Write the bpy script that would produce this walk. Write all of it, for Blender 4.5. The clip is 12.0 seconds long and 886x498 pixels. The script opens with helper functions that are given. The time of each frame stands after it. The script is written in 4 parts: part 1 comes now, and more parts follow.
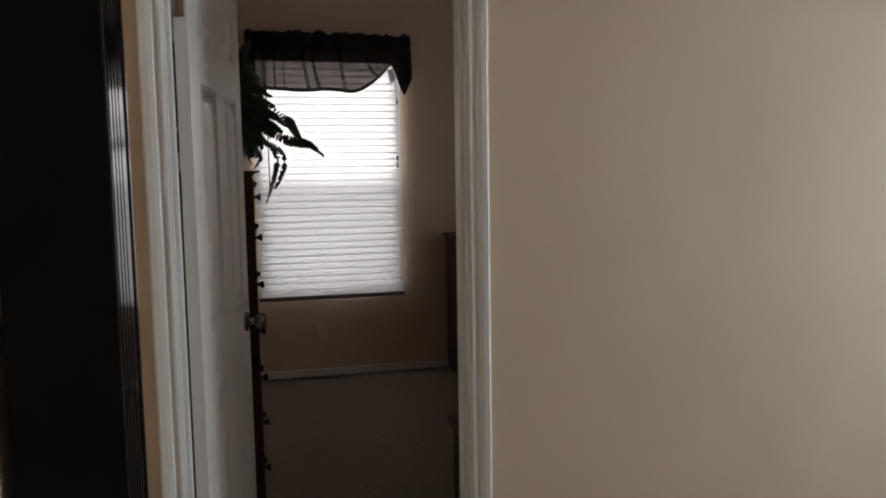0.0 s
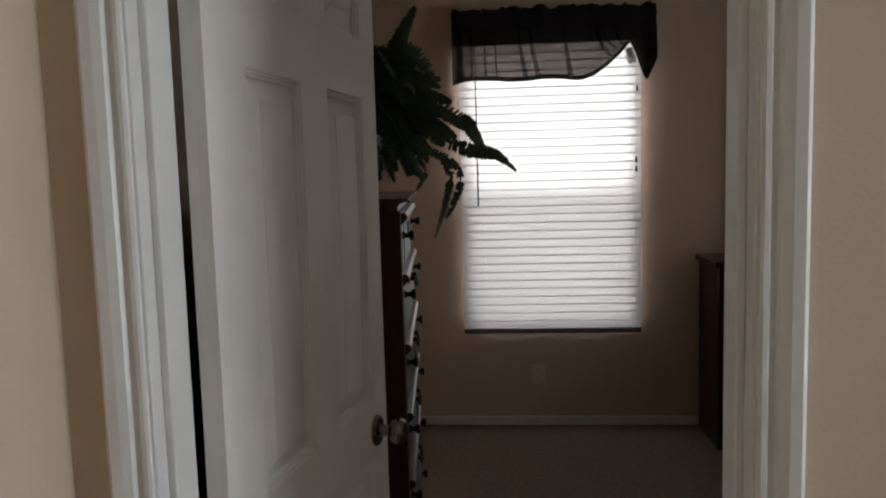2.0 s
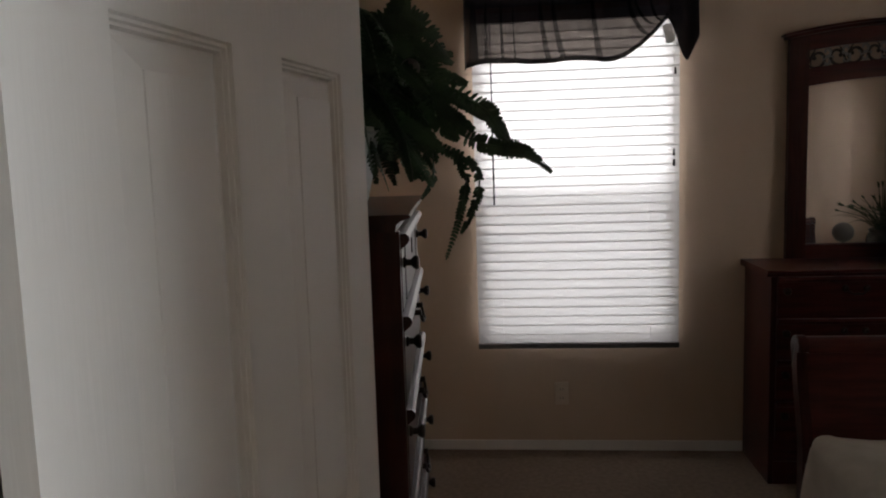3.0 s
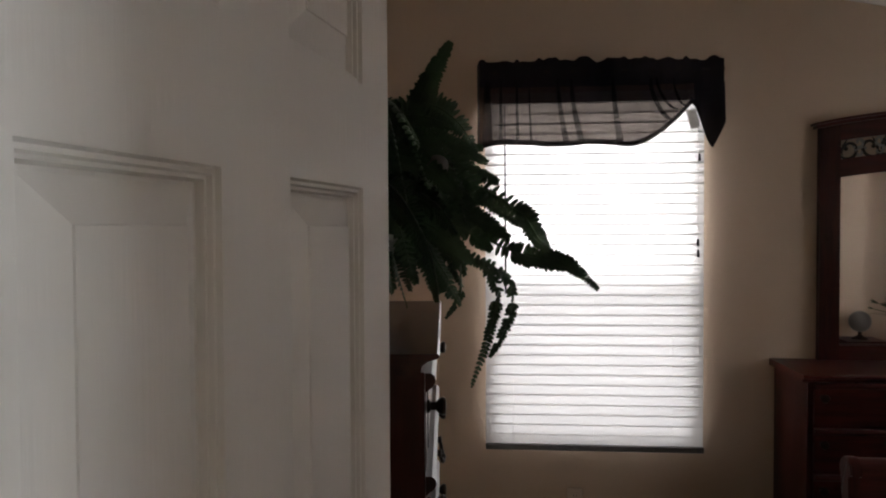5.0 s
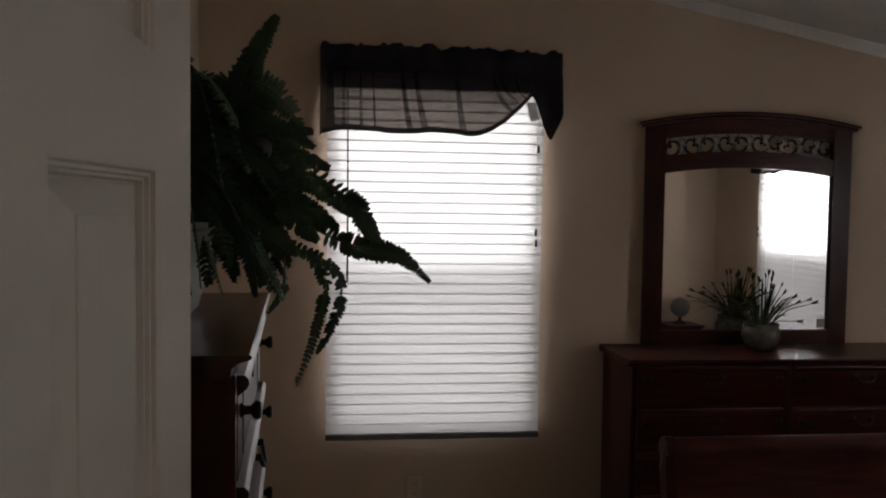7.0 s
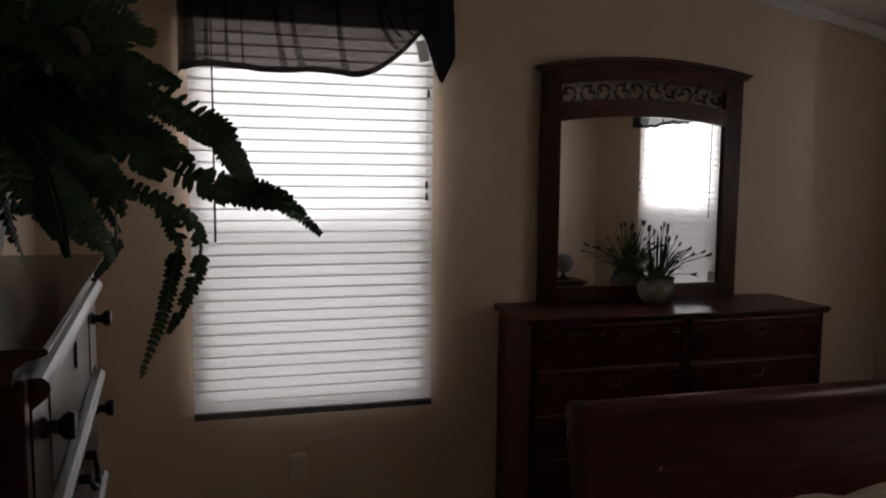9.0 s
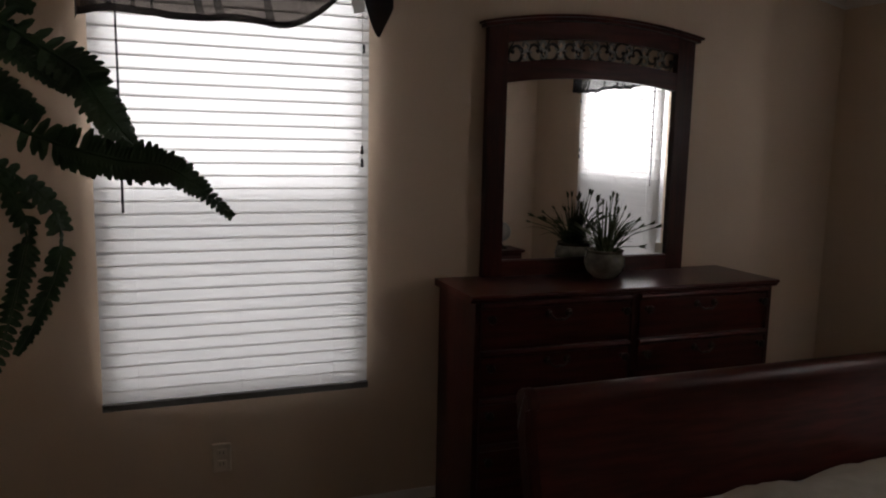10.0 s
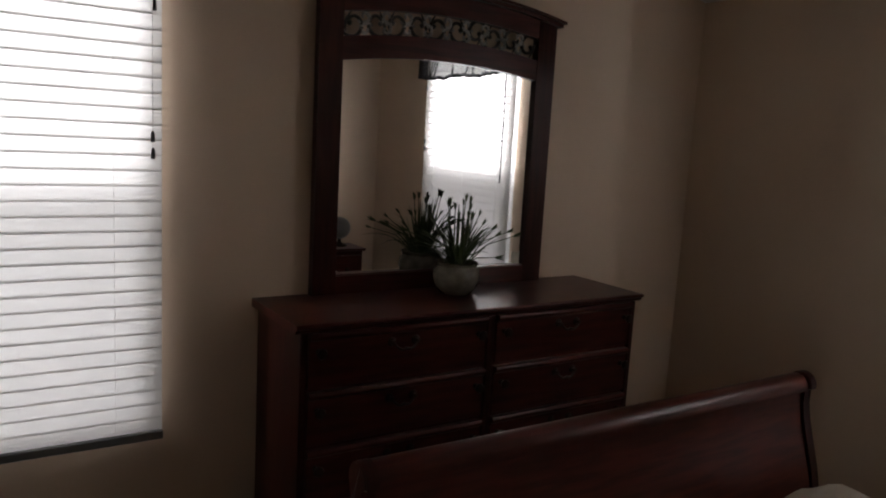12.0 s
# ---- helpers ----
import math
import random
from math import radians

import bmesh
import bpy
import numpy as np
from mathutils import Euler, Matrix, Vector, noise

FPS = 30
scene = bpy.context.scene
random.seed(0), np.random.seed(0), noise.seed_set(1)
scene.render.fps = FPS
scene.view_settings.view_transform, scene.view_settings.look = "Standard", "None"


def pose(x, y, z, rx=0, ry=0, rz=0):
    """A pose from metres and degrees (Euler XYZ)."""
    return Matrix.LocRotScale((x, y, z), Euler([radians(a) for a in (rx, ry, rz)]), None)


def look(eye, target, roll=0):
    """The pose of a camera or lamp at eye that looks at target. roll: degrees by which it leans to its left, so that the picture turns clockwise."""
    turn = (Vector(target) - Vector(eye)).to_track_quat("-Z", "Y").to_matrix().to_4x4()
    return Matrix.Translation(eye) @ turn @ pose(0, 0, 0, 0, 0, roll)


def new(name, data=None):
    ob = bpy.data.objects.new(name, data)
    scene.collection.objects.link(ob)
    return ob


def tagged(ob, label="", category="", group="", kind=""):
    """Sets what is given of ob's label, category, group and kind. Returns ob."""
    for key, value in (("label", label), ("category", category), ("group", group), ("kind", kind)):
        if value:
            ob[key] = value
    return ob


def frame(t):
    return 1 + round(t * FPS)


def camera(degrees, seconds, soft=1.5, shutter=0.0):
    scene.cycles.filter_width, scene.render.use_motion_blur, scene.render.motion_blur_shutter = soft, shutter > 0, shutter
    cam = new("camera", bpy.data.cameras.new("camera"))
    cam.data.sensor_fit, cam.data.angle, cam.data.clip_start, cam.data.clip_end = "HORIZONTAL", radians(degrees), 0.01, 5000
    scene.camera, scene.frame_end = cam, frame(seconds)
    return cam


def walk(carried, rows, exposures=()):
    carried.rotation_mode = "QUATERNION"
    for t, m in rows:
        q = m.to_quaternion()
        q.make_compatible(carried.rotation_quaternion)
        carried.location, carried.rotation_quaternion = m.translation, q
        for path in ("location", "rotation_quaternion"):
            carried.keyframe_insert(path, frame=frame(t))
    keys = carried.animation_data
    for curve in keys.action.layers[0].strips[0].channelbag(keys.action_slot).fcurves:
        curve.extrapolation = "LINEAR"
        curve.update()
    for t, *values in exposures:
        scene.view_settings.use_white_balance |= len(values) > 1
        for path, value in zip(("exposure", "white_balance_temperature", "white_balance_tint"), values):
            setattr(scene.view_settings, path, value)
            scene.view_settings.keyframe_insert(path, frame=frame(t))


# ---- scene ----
# A bedroom at the end of a house, entered from a passage through an open panelled door.
cam = camera(60.7, 12.0, soft=2.0)
PATH = [
    (0, (1.585, 3.474, 1.328), (2.056, 5.408, 1.133), -0.9),
    (0.5, (1.643, 3.678, 1.365), (2.044, 5.625, 1.149), -0.5),
    (1, (1.737, 3.884, 1.376), (1.928, 5.866, 1.194), -1.4),
    (1.5, (1.839, 4.136, 1.402), (1.8, 6.128, 1.228), -1.1),
    (2, (1.809, 4.393, 1.407), (1.642, 6.376, 1.205), -1.6),
    (2.5, (1.752, 4.623, 1.429), (1.611, 6.605, 1.203), -1.8),
    (3, (1.763, 4.853, 1.434), (1.571, 6.83, 1.205), -1.8),
    (5, (1.687, 5.086, 1.513), (1.509, 7.077, 1.458), -0.3),
    (5.5, (1.683, 5.096, 1.524), (1.603, 7.094, 1.486), 0.6),
    (6, (1.704, 5.115, 1.521), (1.775, 7.113, 1.451), 0.4),
    (6.5, (1.723, 5.128, 1.523), (1.86, 7.122, 1.453), 0.4),
    (8.5, (1.717, 5.33, 1.487), (2.218, 7.257, 1.295), 1.3),
    (9, (1.729, 5.44, 1.481), (2.264, 7.358, 1.29), 0.6),
    (9.5, (1.76, 5.538, 1.486), (2.327, 7.444, 1.267), 0.8),
    (10, (1.771, 5.673, 1.48), (2.476, 7.524, 1.201), 1.2),
    (10.5, (1.776, 5.762, 1.489), (2.658, 7.533, 1.198), 0.9),
    (11, (1.814, 5.85, 1.489), (2.782, 7.577, 1.203), 1.1),
    (11.5, (1.923, 6.007, 1.502), (2.982, 7.677, 1.205), 1.9),
    (12, (2.017, 6.133, 1.497), (3.091, 7.794, 1.199), 3.2),
]
EXPOSURES = [(0.0, 0.35), (0.5, 0.5), (1.0, 0.52), (1.5, 0.38), (2.5, 0.45), (3.2, 0.55), (5.0, 0.93), (5.5, 0.96), (6.0, 0.62), (6.5, 0.38), (8.5, 0.27), (9.5, 0.15), (11.0, 0.2), (11.5, 0.2), (12.0, 0.45)]
walk(cam, [(t, look(eye, target, roll)) for t, eye, target, roll in PATH], EXPOSURES)

# ---- world, sun, window light ----
world = bpy.data.worlds.new("sky")
scene.world = world
world.use_nodes = True
sky = world.node_tree.nodes.new("ShaderNodeTexSky")
sky.sky_type, sky.sun_disc = "NISHITA", False
sky.sun_elevation, sky.sun_rotation = radians(50), radians(200)
world.node_tree.nodes["Background"].inputs["Strength"].default_value = 0.1
world.node_tree.links.new(sky.outputs["Color"], world.node_tree.nodes["Background"].inputs["Color"])

sun = new("sun", bpy.data.lights.new("sun", "SUN"))
sun.data.energy, sun.data.angle, sun.data.color = 1.2, radians(10), (1.0, 0.95, 0.88)
sun.matrix_world = look((-3, -9, 14), (0, 0, 0))


def sky_lamp(name, eye, target, width, height, watts, color):
    lamp = new(name, bpy.data.lights.new(name, "AREA"))
    lamp.data.shape, lamp.data.size, lamp.data.size_y = "RECTANGLE", width, height
    lamp.data.energy, lamp.data.color = watts, color
    lamp.matrix_world = look(eye, target)


DAY = (0.985, 0.965, 1.0)
sky_lamp("daylight_north", (2.05, 8.80, 1.33), (2.05, 5.0, 1.20), 1.05, 1.65, 31, DAY)
sky_lamp("daylight_east", (5.18, 6.64, 1.33), (2.0, 6.64, 1.20), 1.05, 1.65, 82, DAY)
sky_lamp("daylight_passage", (5.12, 4.15, 0.92), (1.3, 4.2, 0.7), 1.2, 1.3, 51, (0.84, 0.935, 1.0))


# ---- materials ----
def material(name, color, rough=0.6, color2=None, scale=6.0, detail=6.0, bump=0.0, bump_scale=120.0, stretch=(1, 1, 1), metal=0.0, coat=0.0, spec=0.5, spread=(0.35, 0.65)):
    m = bpy.data.materials.new(name)
    m.use_nodes = True
    n, l = m.node_tree.nodes, m.node_tree.links
    b = n["Principled BSDF"]
    b.inputs["Base Color"].default_value = (*color, 1)
    b.inputs["Roughness"].default_value = rough
    b.inputs["Metallic"].default_value = metal
    b.inputs["Coat Weight"].default_value = coat
    b.inputs["Coat Roughness"].default_value = 0.12
    b.inputs["Specular IOR Level"].default_value = spec
    co = n.new("ShaderNodeTexCoord")
    mp = n.new("ShaderNodeMapping")
    mp.inputs["Scale"].default_value = stretch
    l.new(co.outputs["Object"], mp.inputs["Vector"])
    if color2:
        t = n.new("ShaderNodeTexNoise")
        t.inputs["Scale"].default_value, t.inputs["Detail"].default_value = scale, detail
        l.new(mp.outputs["Vector"], t.inputs["Vector"])
        r = n.new("ShaderNodeValToRGB")
        r.color_ramp.elements[0].position, r.color_ramp.elements[1].position = spread
        r.color_ramp.elements[0].color, r.color_ramp.elements[1].color = (*color, 1), (*color2, 1)
        l.new(t.outputs["Fac"], r.inputs["Fac"])
        l.new(r.outputs["Color"], b.inputs["Base Color"])
    if bump:
        t2 = n.new("ShaderNodeTexNoise")
        t2.inputs["Scale"].default_value, t2.inputs["Detail"].default_value = bump_scale, 5
        l.new(mp.outputs["Vector"], t2.inputs["Vector"])
        bp = n.new("ShaderNodeBump")
        bp.inputs["Strength"].default_value, bp.inputs["Distance"].default_value = bump, 0.004
        l.new(t2.outputs["Fac"], bp.inputs["Height"])
        l.new(bp.outputs["Normal"], b.inputs["Normal"])
    return m


WALL = material("tan_wall_paint", (0.60, 0.468, 0.352), 0.62, (0.63, 0.496, 0.378), 2.5, 8, 0.12, 170, spec=0.3)
CEIL = material("ceiling_paint", (0.78, 0.76, 0.73), 0.85, (0.83, 0.81, 0.78), 5, 8, 0.5, 90)
TRIM = material("white_trim_paint", (0.74, 0.72, 0.69), 0.38, (0.78, 0.76, 0.73), 4, 4, 0.03, 60, (1, 1, 0.1))
DOOR = material("white_door_paint", (0.75, 0.705, 0.655), 0.42, (0.79, 0.745, 0.695), 3, 5, 0.16, 190, (1, 1, 0.06))
CARPET = material("tan_carpet", (0.20, 0.153, 0.115), 0.95, (0.25, 0.193, 0.146), 45, 8, 0.5, 420, spec=0.1)
CHERRY = material("dark_cherry_wood", (0.026, 0.0056, 0.0042), 0.30, (0.050, 0.0105, 0.0070), 9, 8, 0.05, 140, (6, 0.6, 6), coat=0.30, spec=0.18)
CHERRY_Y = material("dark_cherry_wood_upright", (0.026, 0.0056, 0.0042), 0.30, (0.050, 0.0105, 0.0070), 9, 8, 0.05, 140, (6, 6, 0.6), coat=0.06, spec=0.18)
# Same wood, base colour lightened to stand in for light on footboard and dresser.
CHERRY_X_LIT = material("dark_cherry_wood_level_lit", (0.042, 0.0102, 0.0080), 0.28, (0.078, 0.0185, 0.0130), 9, 8, 0.05, 140, (0.6, 6, 6), coat=0.06, spec=0.18)
BRONZE = material("dark_bronze", (0.016, 0.010, 0.007), 0.38, (0.028, 0.018, 0.012), 40, 4, metal=0.6)
IRON = material("black_iron", (0.018, 0.015, 0.014), 0.5, (0.03, 0.025, 0.022), 50, 4)
PEWTER = material("antique_pewter", (0.34, 0.33, 0.31), 0.42, (0.46, 0.45, 0.43), 60, 4, 0.2, 220, metal=0.55)
NICKEL = material("brushed_nickel", (0.27, 0.24, 0.21), 0.26, (0.34, 0.30, 0.27), 60, 3, metal=1.0)
BLACK = material("black_lacquer", (0.003, 0.003, 0.0034), 0.13, (0.005, 0.005, 0.006), 12, 4, 0.03, 60, spec=0.3)
BLACK_MATT = material("black_satin", (0.0025, 0.0025, 0.0028), 0.5, (0.004, 0.004, 0.0045), 12, 4, spec=0.12)
VINYL = material("white_vinyl", (0.78, 0.79, 0.80), 0.4)
PLASTIC = material("ivory_plastic", (0.66, 0.56, 0.46), 0.3)
DARKSLOT = material("dark_slot", (0.02, 0.02, 0.02), 0.6)
RAIL = material("grey_blind_rail", (0.16, 0.16, 0.165), 0.5, (0.19, 0.19, 0.195), 30)
CORD = material("blind_cord", (0.75, 0.74, 0.72), 0.8)
WAND = material("smoked_wand", (0.10, 0.10, 0.105), 0.25)
SOIL = material("potting_soil", (0.03, 0.02, 0.014), 0.95, (0.06, 0.04, 0.03), 80, 6, 0.9, 150)
POT = material("celadon_glaze", (0.105, 0.098, 0.074), 0.25, (0.19, 0.175, 0.130), 26, 8, 0.12, 45, coat=0.5)
FERNPOT = material("pale_planter", (0.50, 0.54, 0.49), 0.45, (0.60, 0.63, 0.58), 12, 6)
ORNAMENT = material("dull_ornament", (0.06, 0.055, 0.045), 0.6, (0.09, 0.08, 0.07), 40)
FERN = material("fern_green", (0.021, 0.051, 0.022), 0.42, (0.045, 0.097, 0.040), 20, 5, spec=0.45)
GRASS = material("leaf_green", (0.030, 0.048, 0.018), 0.5, (0.065, 0.085, 0.030), 40, 5, spec=0.35)
CLOTH = material("cream_bedspread", (0.66, 0.59, 0.49), 0.9, (0.73, 0.66, 0.56), 14, 6, 0.45, 300, spec=0.15)
TICKING = material("mattress_cloth", (0.62, 0.60, 0.57), 0.9)
PAPER = material("paper_tag", (0.62, 0.58, 0.50), 0.8)
GROUNDM = material("dry_lawn", (0.10, 0.12, 0.05), 0.95, (0.16, 0.15, 0.08), 3, 8)

SLAT = bpy.data.materials.new("white_blind_slat")
SLAT.use_nodes = True
_n, _l = SLAT.node_tree.nodes, SLAT.node_tree.links
_mix, _tr = _n.new("ShaderNodeMixShader"), _n.new("ShaderNodeBsdfTranslucent")
_n["Principled BSDF"].inputs["Base Color"].default_value = (0.80, 0.79, 0.77, 1)
_n["Principled BSDF"].inputs["Roughness"].default_value = 0.45
_tr.inputs["Color"].default_value = (0.86, 0.85, 0.83, 1)
_mix.inputs["Fac"].default_value = 0.215
_l.new(_n["Principled BSDF"].outputs["BSDF"], _mix.inputs[1])
_l.new(_tr.outputs["BSDF"], _mix.inputs[2])
_l.new(_mix.outputs["Shader"], _n["Material Output"].inputs["Surface"])


def sheer(name, color, cover, weave=900, tint=(1, 1, 1)):
    """Thin cloth or mesh: threads with gaps between them that let light through."""
    m = bpy.data.materials.new(name)
    m.use_nodes = True
    n, l = m.node_tree.nodes, m.node_tree.links
    b = n["Principled BSDF"]
    b.inputs["Base Color"].default_value = (*color, 1)
    b.inputs["Roughness"].default_value = 0.85
    b.inputs["Specular IOR Level"].default_value = 0.2
    mix, tr = n.new("ShaderNodeMixShader"), n.new("ShaderNodeBsdfTransparent")
    tr.inputs["Color"].default_value = (*tint, 1)
    co, t, mr = n.new("ShaderNodeTexCoord"), n.new("ShaderNodeTexNoise"), n.new("ShaderNodeMapRange")
    t.inputs["Scale"].default_value = weave
    l.new(co.outputs["Object"], t.inputs["Vector"])
    mr.inputs["From Min"].default_value, mr.inputs["From Max"].default_value = 0.3, 0.7
    mr.inputs["To Min"].default_value, mr.inputs["To Max"].default_value = max(0, cover - 0.12), min(1, cover + 0.12)
    l.new(t.outputs["Fac"], mr.inputs["Value"])
    l.new(mr.outputs["Result"], mix.inputs["Fac"])
    l.new(tr.outputs["BSDF"], mix.inputs[1])
    l.new(b.outputs["BSDF"], mix.inputs[2])
    l.new(mix.outputs["Shader"], n["Material Output"].inputs["Surface"])
    return m


VOILE = sheer("black_voile", (0.020, 0.017, 0.026), 0.925, tint=(1.0, 0.86, 0.76))
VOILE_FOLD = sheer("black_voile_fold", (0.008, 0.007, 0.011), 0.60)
HEM = sheer("black_voile_hem", (0.024, 0.020, 0.030), 0.93)
GREYVOILE = sheer("grey_voile", (0.04, 0.04, 0.045), 0.80)
SCREEN = sheer("insect_screen", (0.03, 0.03, 0.03), 0.32, 1500)
SCREEN_DENSE = sheer("sun_screen", (0.03, 0.03, 0.03), 0.66, 1500)

GLASS = bpy.data.materials.new("window_glass")
GLASS.use_nodes = True
_b = GLASS.node_tree.nodes["Principled BSDF"]
_b.inputs["Transmission Weight"].default_value, _b.inputs["Roughness"].default_value, _b.inputs["IOR"].default_value = 1.0, 0.0, 1.45
MIRROR = material("mirror_silver", (0.80, 0.80, 0.80), 0.015, metal=1.0)
OPAL = material("opal_lamp_glass", (0.15, 0.14, 0.13), 0.3)


# ---- mesh helpers ----
PLACE = {}


def mesh_of(name, bm, mat, smooth=False):
    me = bpy.data.meshes.new(name)
    bmesh.ops.recalc_face_normals(bm, faces=bm.faces)
    bm.to_mesh(me)
    bm.free()
    me.materials.append(mat)
    if smooth:
        me.shade_smooth()
        me.set_sharp_from_angle(angle=radians(38))
    return me


def thing(name, base, label, category, group="", kind=""):
    e = new(name)
    e.location = base
    e.empty_display_size = 0.05
    PLACE[e] = Vector(base)
    return tagged(e, label, category, group, kind)


def part(name, bm, mat, parent, label="", smooth=False, at=(0, 0, 0)):
    """Links a bmesh, or a mesh that is shared, as one object under a thing or a part."""
    me = bm if isinstance(bm, bpy.types.Mesh) else mesh_of(name, bm, mat, smooth)
    ob = new(name, me)
    ob.parent = parent
    ob.matrix_parent_inverse = Matrix.Translation(-PLACE[parent])
    ob.location = at
    PLACE[ob] = Vector(at)
    return tagged(ob, label)


def single(name, bm, mat, label, category="", group="", kind="", smooth=False):
    ob = new(name, mesh_of(name, bm, mat, smooth))
    PLACE[ob] = Vector((0, 0, 0))
    return tagged(ob, label, category, group, kind)


def box(x0, x1, y0, y1, z0, z1, bevel=0.0, bm=None, segments=2):
    own = bmesh.new()
    bmesh.ops.create_cube(own, size=1.0)
    for v in own.verts:
        v.co = Vector(((x0 + x1) / 2 + v.co.x * (x1 - x0), (y0 + y1) / 2 + v.co.y * (y1 - y0), (z0 + z1) / 2 + v.co.z * (z1 - z0)))
    if bevel:
        bmesh.ops.bevel(own, geom=own.edges[:], offset=bevel, segments=segments, profile=0.5, affect="EDGES")
    if bm is None:
        return own
    return join(bm, own)


def join(bm, other):
    me = bpy.data.meshes.new("tmp")
    other.to_mesh(me)
    other.free()
    bm.from_mesh(me)
    bpy.data.meshes.remove(me)
    return bm


def tube(points, radius, sides=8, bm=None, cap=True):
    """A round bar along points; radius is one number or one for each point."""
    bm = bm or bmesh.new()
    pts = [Vector(p) for p in points]
    rings = []
    for i, p in enumerate(pts):
        d = (pts[min(i + 1, len(pts) - 1)] - pts[max(i - 1, 0)]).normalized()
        a = d.cross(Vector((0, 0, 1)))
        a = a.normalized() if a.length > 1e-3 else Vector((1, 0, 0))
        b = d.cross(a).normalized()
        r = radius if isinstance(radius, (int, float)) else radius[i]
        rings.append([bm.verts.new(p + r * (math.cos(k * math.tau / sides) * a + math.sin(k * math.tau / sides) * b)) for k in range(sides)])
    for r0, r1 in zip(rings, rings[1:]):
        for k in range(sides):
            bm.faces.new((r0[k], r0[(k + 1) % sides], r1[(k + 1) % sides], r1[k]))
    if cap:
        bm.faces.new(rings[0][::-1])
        bm.faces.new(rings[-1])
    return bm


def lathe(profile, center=(0, 0, 0), axis="z", sides=24, bm=None):
    """A turned body: profile of (radius, height) along the axis."""
    bm = bm or bmesh.new()
    c = Vector(center)
    rings = []
    for r, h in profile:
        ring = []
        for k in range(sides):
            a, b = r * math.cos(k * math.tau / sides), r * math.sin(k * math.tau / sides)
            v = (a, b, h) if axis == "z" else (h, a, b) if axis == "x" else (a, h, b)
            ring.append(bm.verts.new(c + Vector(v)))
        rings.append(ring)
    for r0, r1 in zip(rings, rings[1:]):
        for k in range(sides):
            bm.faces.new((r0[k], r0[(k + 1) % sides], r1[(k + 1) % sides], r1[k]))
    bm.faces.new(rings[0][::-1])
    bm.faces.new(rings[-1])
    return bm


def extrude_outline(outline, a0, a1, plane="yz"):
    """A prism: the outline in the plane, from a0 to a1 along the third axis."""
    bm = bmesh.new()

    def at(p, a):
        return {"yz": (a, p[0], p[1]), "xz": (p[0], a, p[1]), "xy": (p[0], p[1], a)}[plane]

    lo = [bm.verts.new(at(p, a0)) for p in outline]
    hi = [bm.verts.new(at(p, a1)) for p in outline]
    bm.faces.new(lo)
    bm.faces.new(hi[::-1])
    for i in range(len(lo)):
        j = (i + 1) % len(lo)
        bm.faces.new((lo[i], lo[j], hi[j], hi[i]))
    return bm


# ---- large structure ----
NORTH, SOUTH, WEST, EAST = 8.50, 5.30, 1.03, 4.88
HALL_FACE, HALL_WEST, HALL_END = 5.20, 1.305, 1.2


def ceiling_z(x):
    return 2.596 - 0.190 * (x - 2.76)


def wall_y(name, y0, y1, x0, x1, hole=None, mat=WALL, label=""):
    """A wall along x with its top under the sloping ceiling, and an opening (x0, x1, z0, z1)."""
    bm = bmesh.new()

    def slab(a, b, z0, z1=None):
        top = (ceiling_z(a) + 0.03, ceiling_z(b) + 0.03) if z1 is None else (z1, z1)
        join(bm, extrude_outline([(a, z0), (b, z0), (b, top[1]), (a, top[0])], y0, y1, "xz"))

    if hole:
        slab(x0, hole[0], 0)
        slab(hole[1], x1, 0)
        slab(hole[0], hole[1], hole[3])
        if hole[2] > 0:
            slab(hole[0], hole[1], 0, hole[2])
    else:
        slab(x0, x1, 0)
    return single(name, bm, mat, label, "wall", kind="structure")


def wall_x(name, x0, x1, y0, y1, holes=(), mat=WALL, label=""):
    bm = bmesh.new()
    top = max(ceiling_z(x0), ceiling_z(x1)) + 0.02
    edge = y0
    for a, b, z0, z1 in holes:
        box(x0, x1, edge, a, 0, top, bm=bm)
        box(x0, x1, a, b, 0, z0, bm=bm)
        box(x0, x1, a, b, z1, top, bm=bm)
        edge = b
    box(x0, x1, edge, y1, 0, top, bm=bm)
    return single(name, bm, mat, label, "wall", kind="structure")


WIN = (1.592, 2.504, 0.560, 2.050)
EWIN = (6.145, 7.125, 0.560, 2.050)
wall_y("wall_north", NORTH, NORTH + 0.13, WEST - 0.12, EAST + 0.13, WIN, label="tan painted end wall with a window")
wall_y("wall_south", HALL_FACE, SOUTH, WEST - 0.12, EAST, (1.392, 2.080, 0, 2.055), label="tan painted wall with the doorway")
wall_x("wall_east", EAST, EAST + 0.13, HALL_END, NORTH, [(3.5, 4.8, 0.45, 1.75), EWIN], label="tan painted outer wall with windows")
wall_x("wall_west", WEST - 0.12, WEST, SOUTH, NORTH, label="tan painted side wall")
wall_x("wall_passage_west", HALL_WEST - 0.12, HALL_WEST, HALL_END, HALL_FACE, label="tan painted passage wall")
wall_y("wall_passage_end", HALL_END - 0.12, HALL_END, HALL_WEST - 0.12, EAST + 0.13, label="tan painted wall behind the passage")

floor = single("floor", box(WEST - 0.12, EAST + 0.13, HALL_END - 0.12, NORTH + 0.13, -0.06, 0), CARPET, "tan cut-pile carpet floor", "floor", kind="structure")
single("ground", box(-60, 60, -60, 70, -0.75, -0.7), GROUNDM, "dry lawn outside the house", "ground", kind="structure")

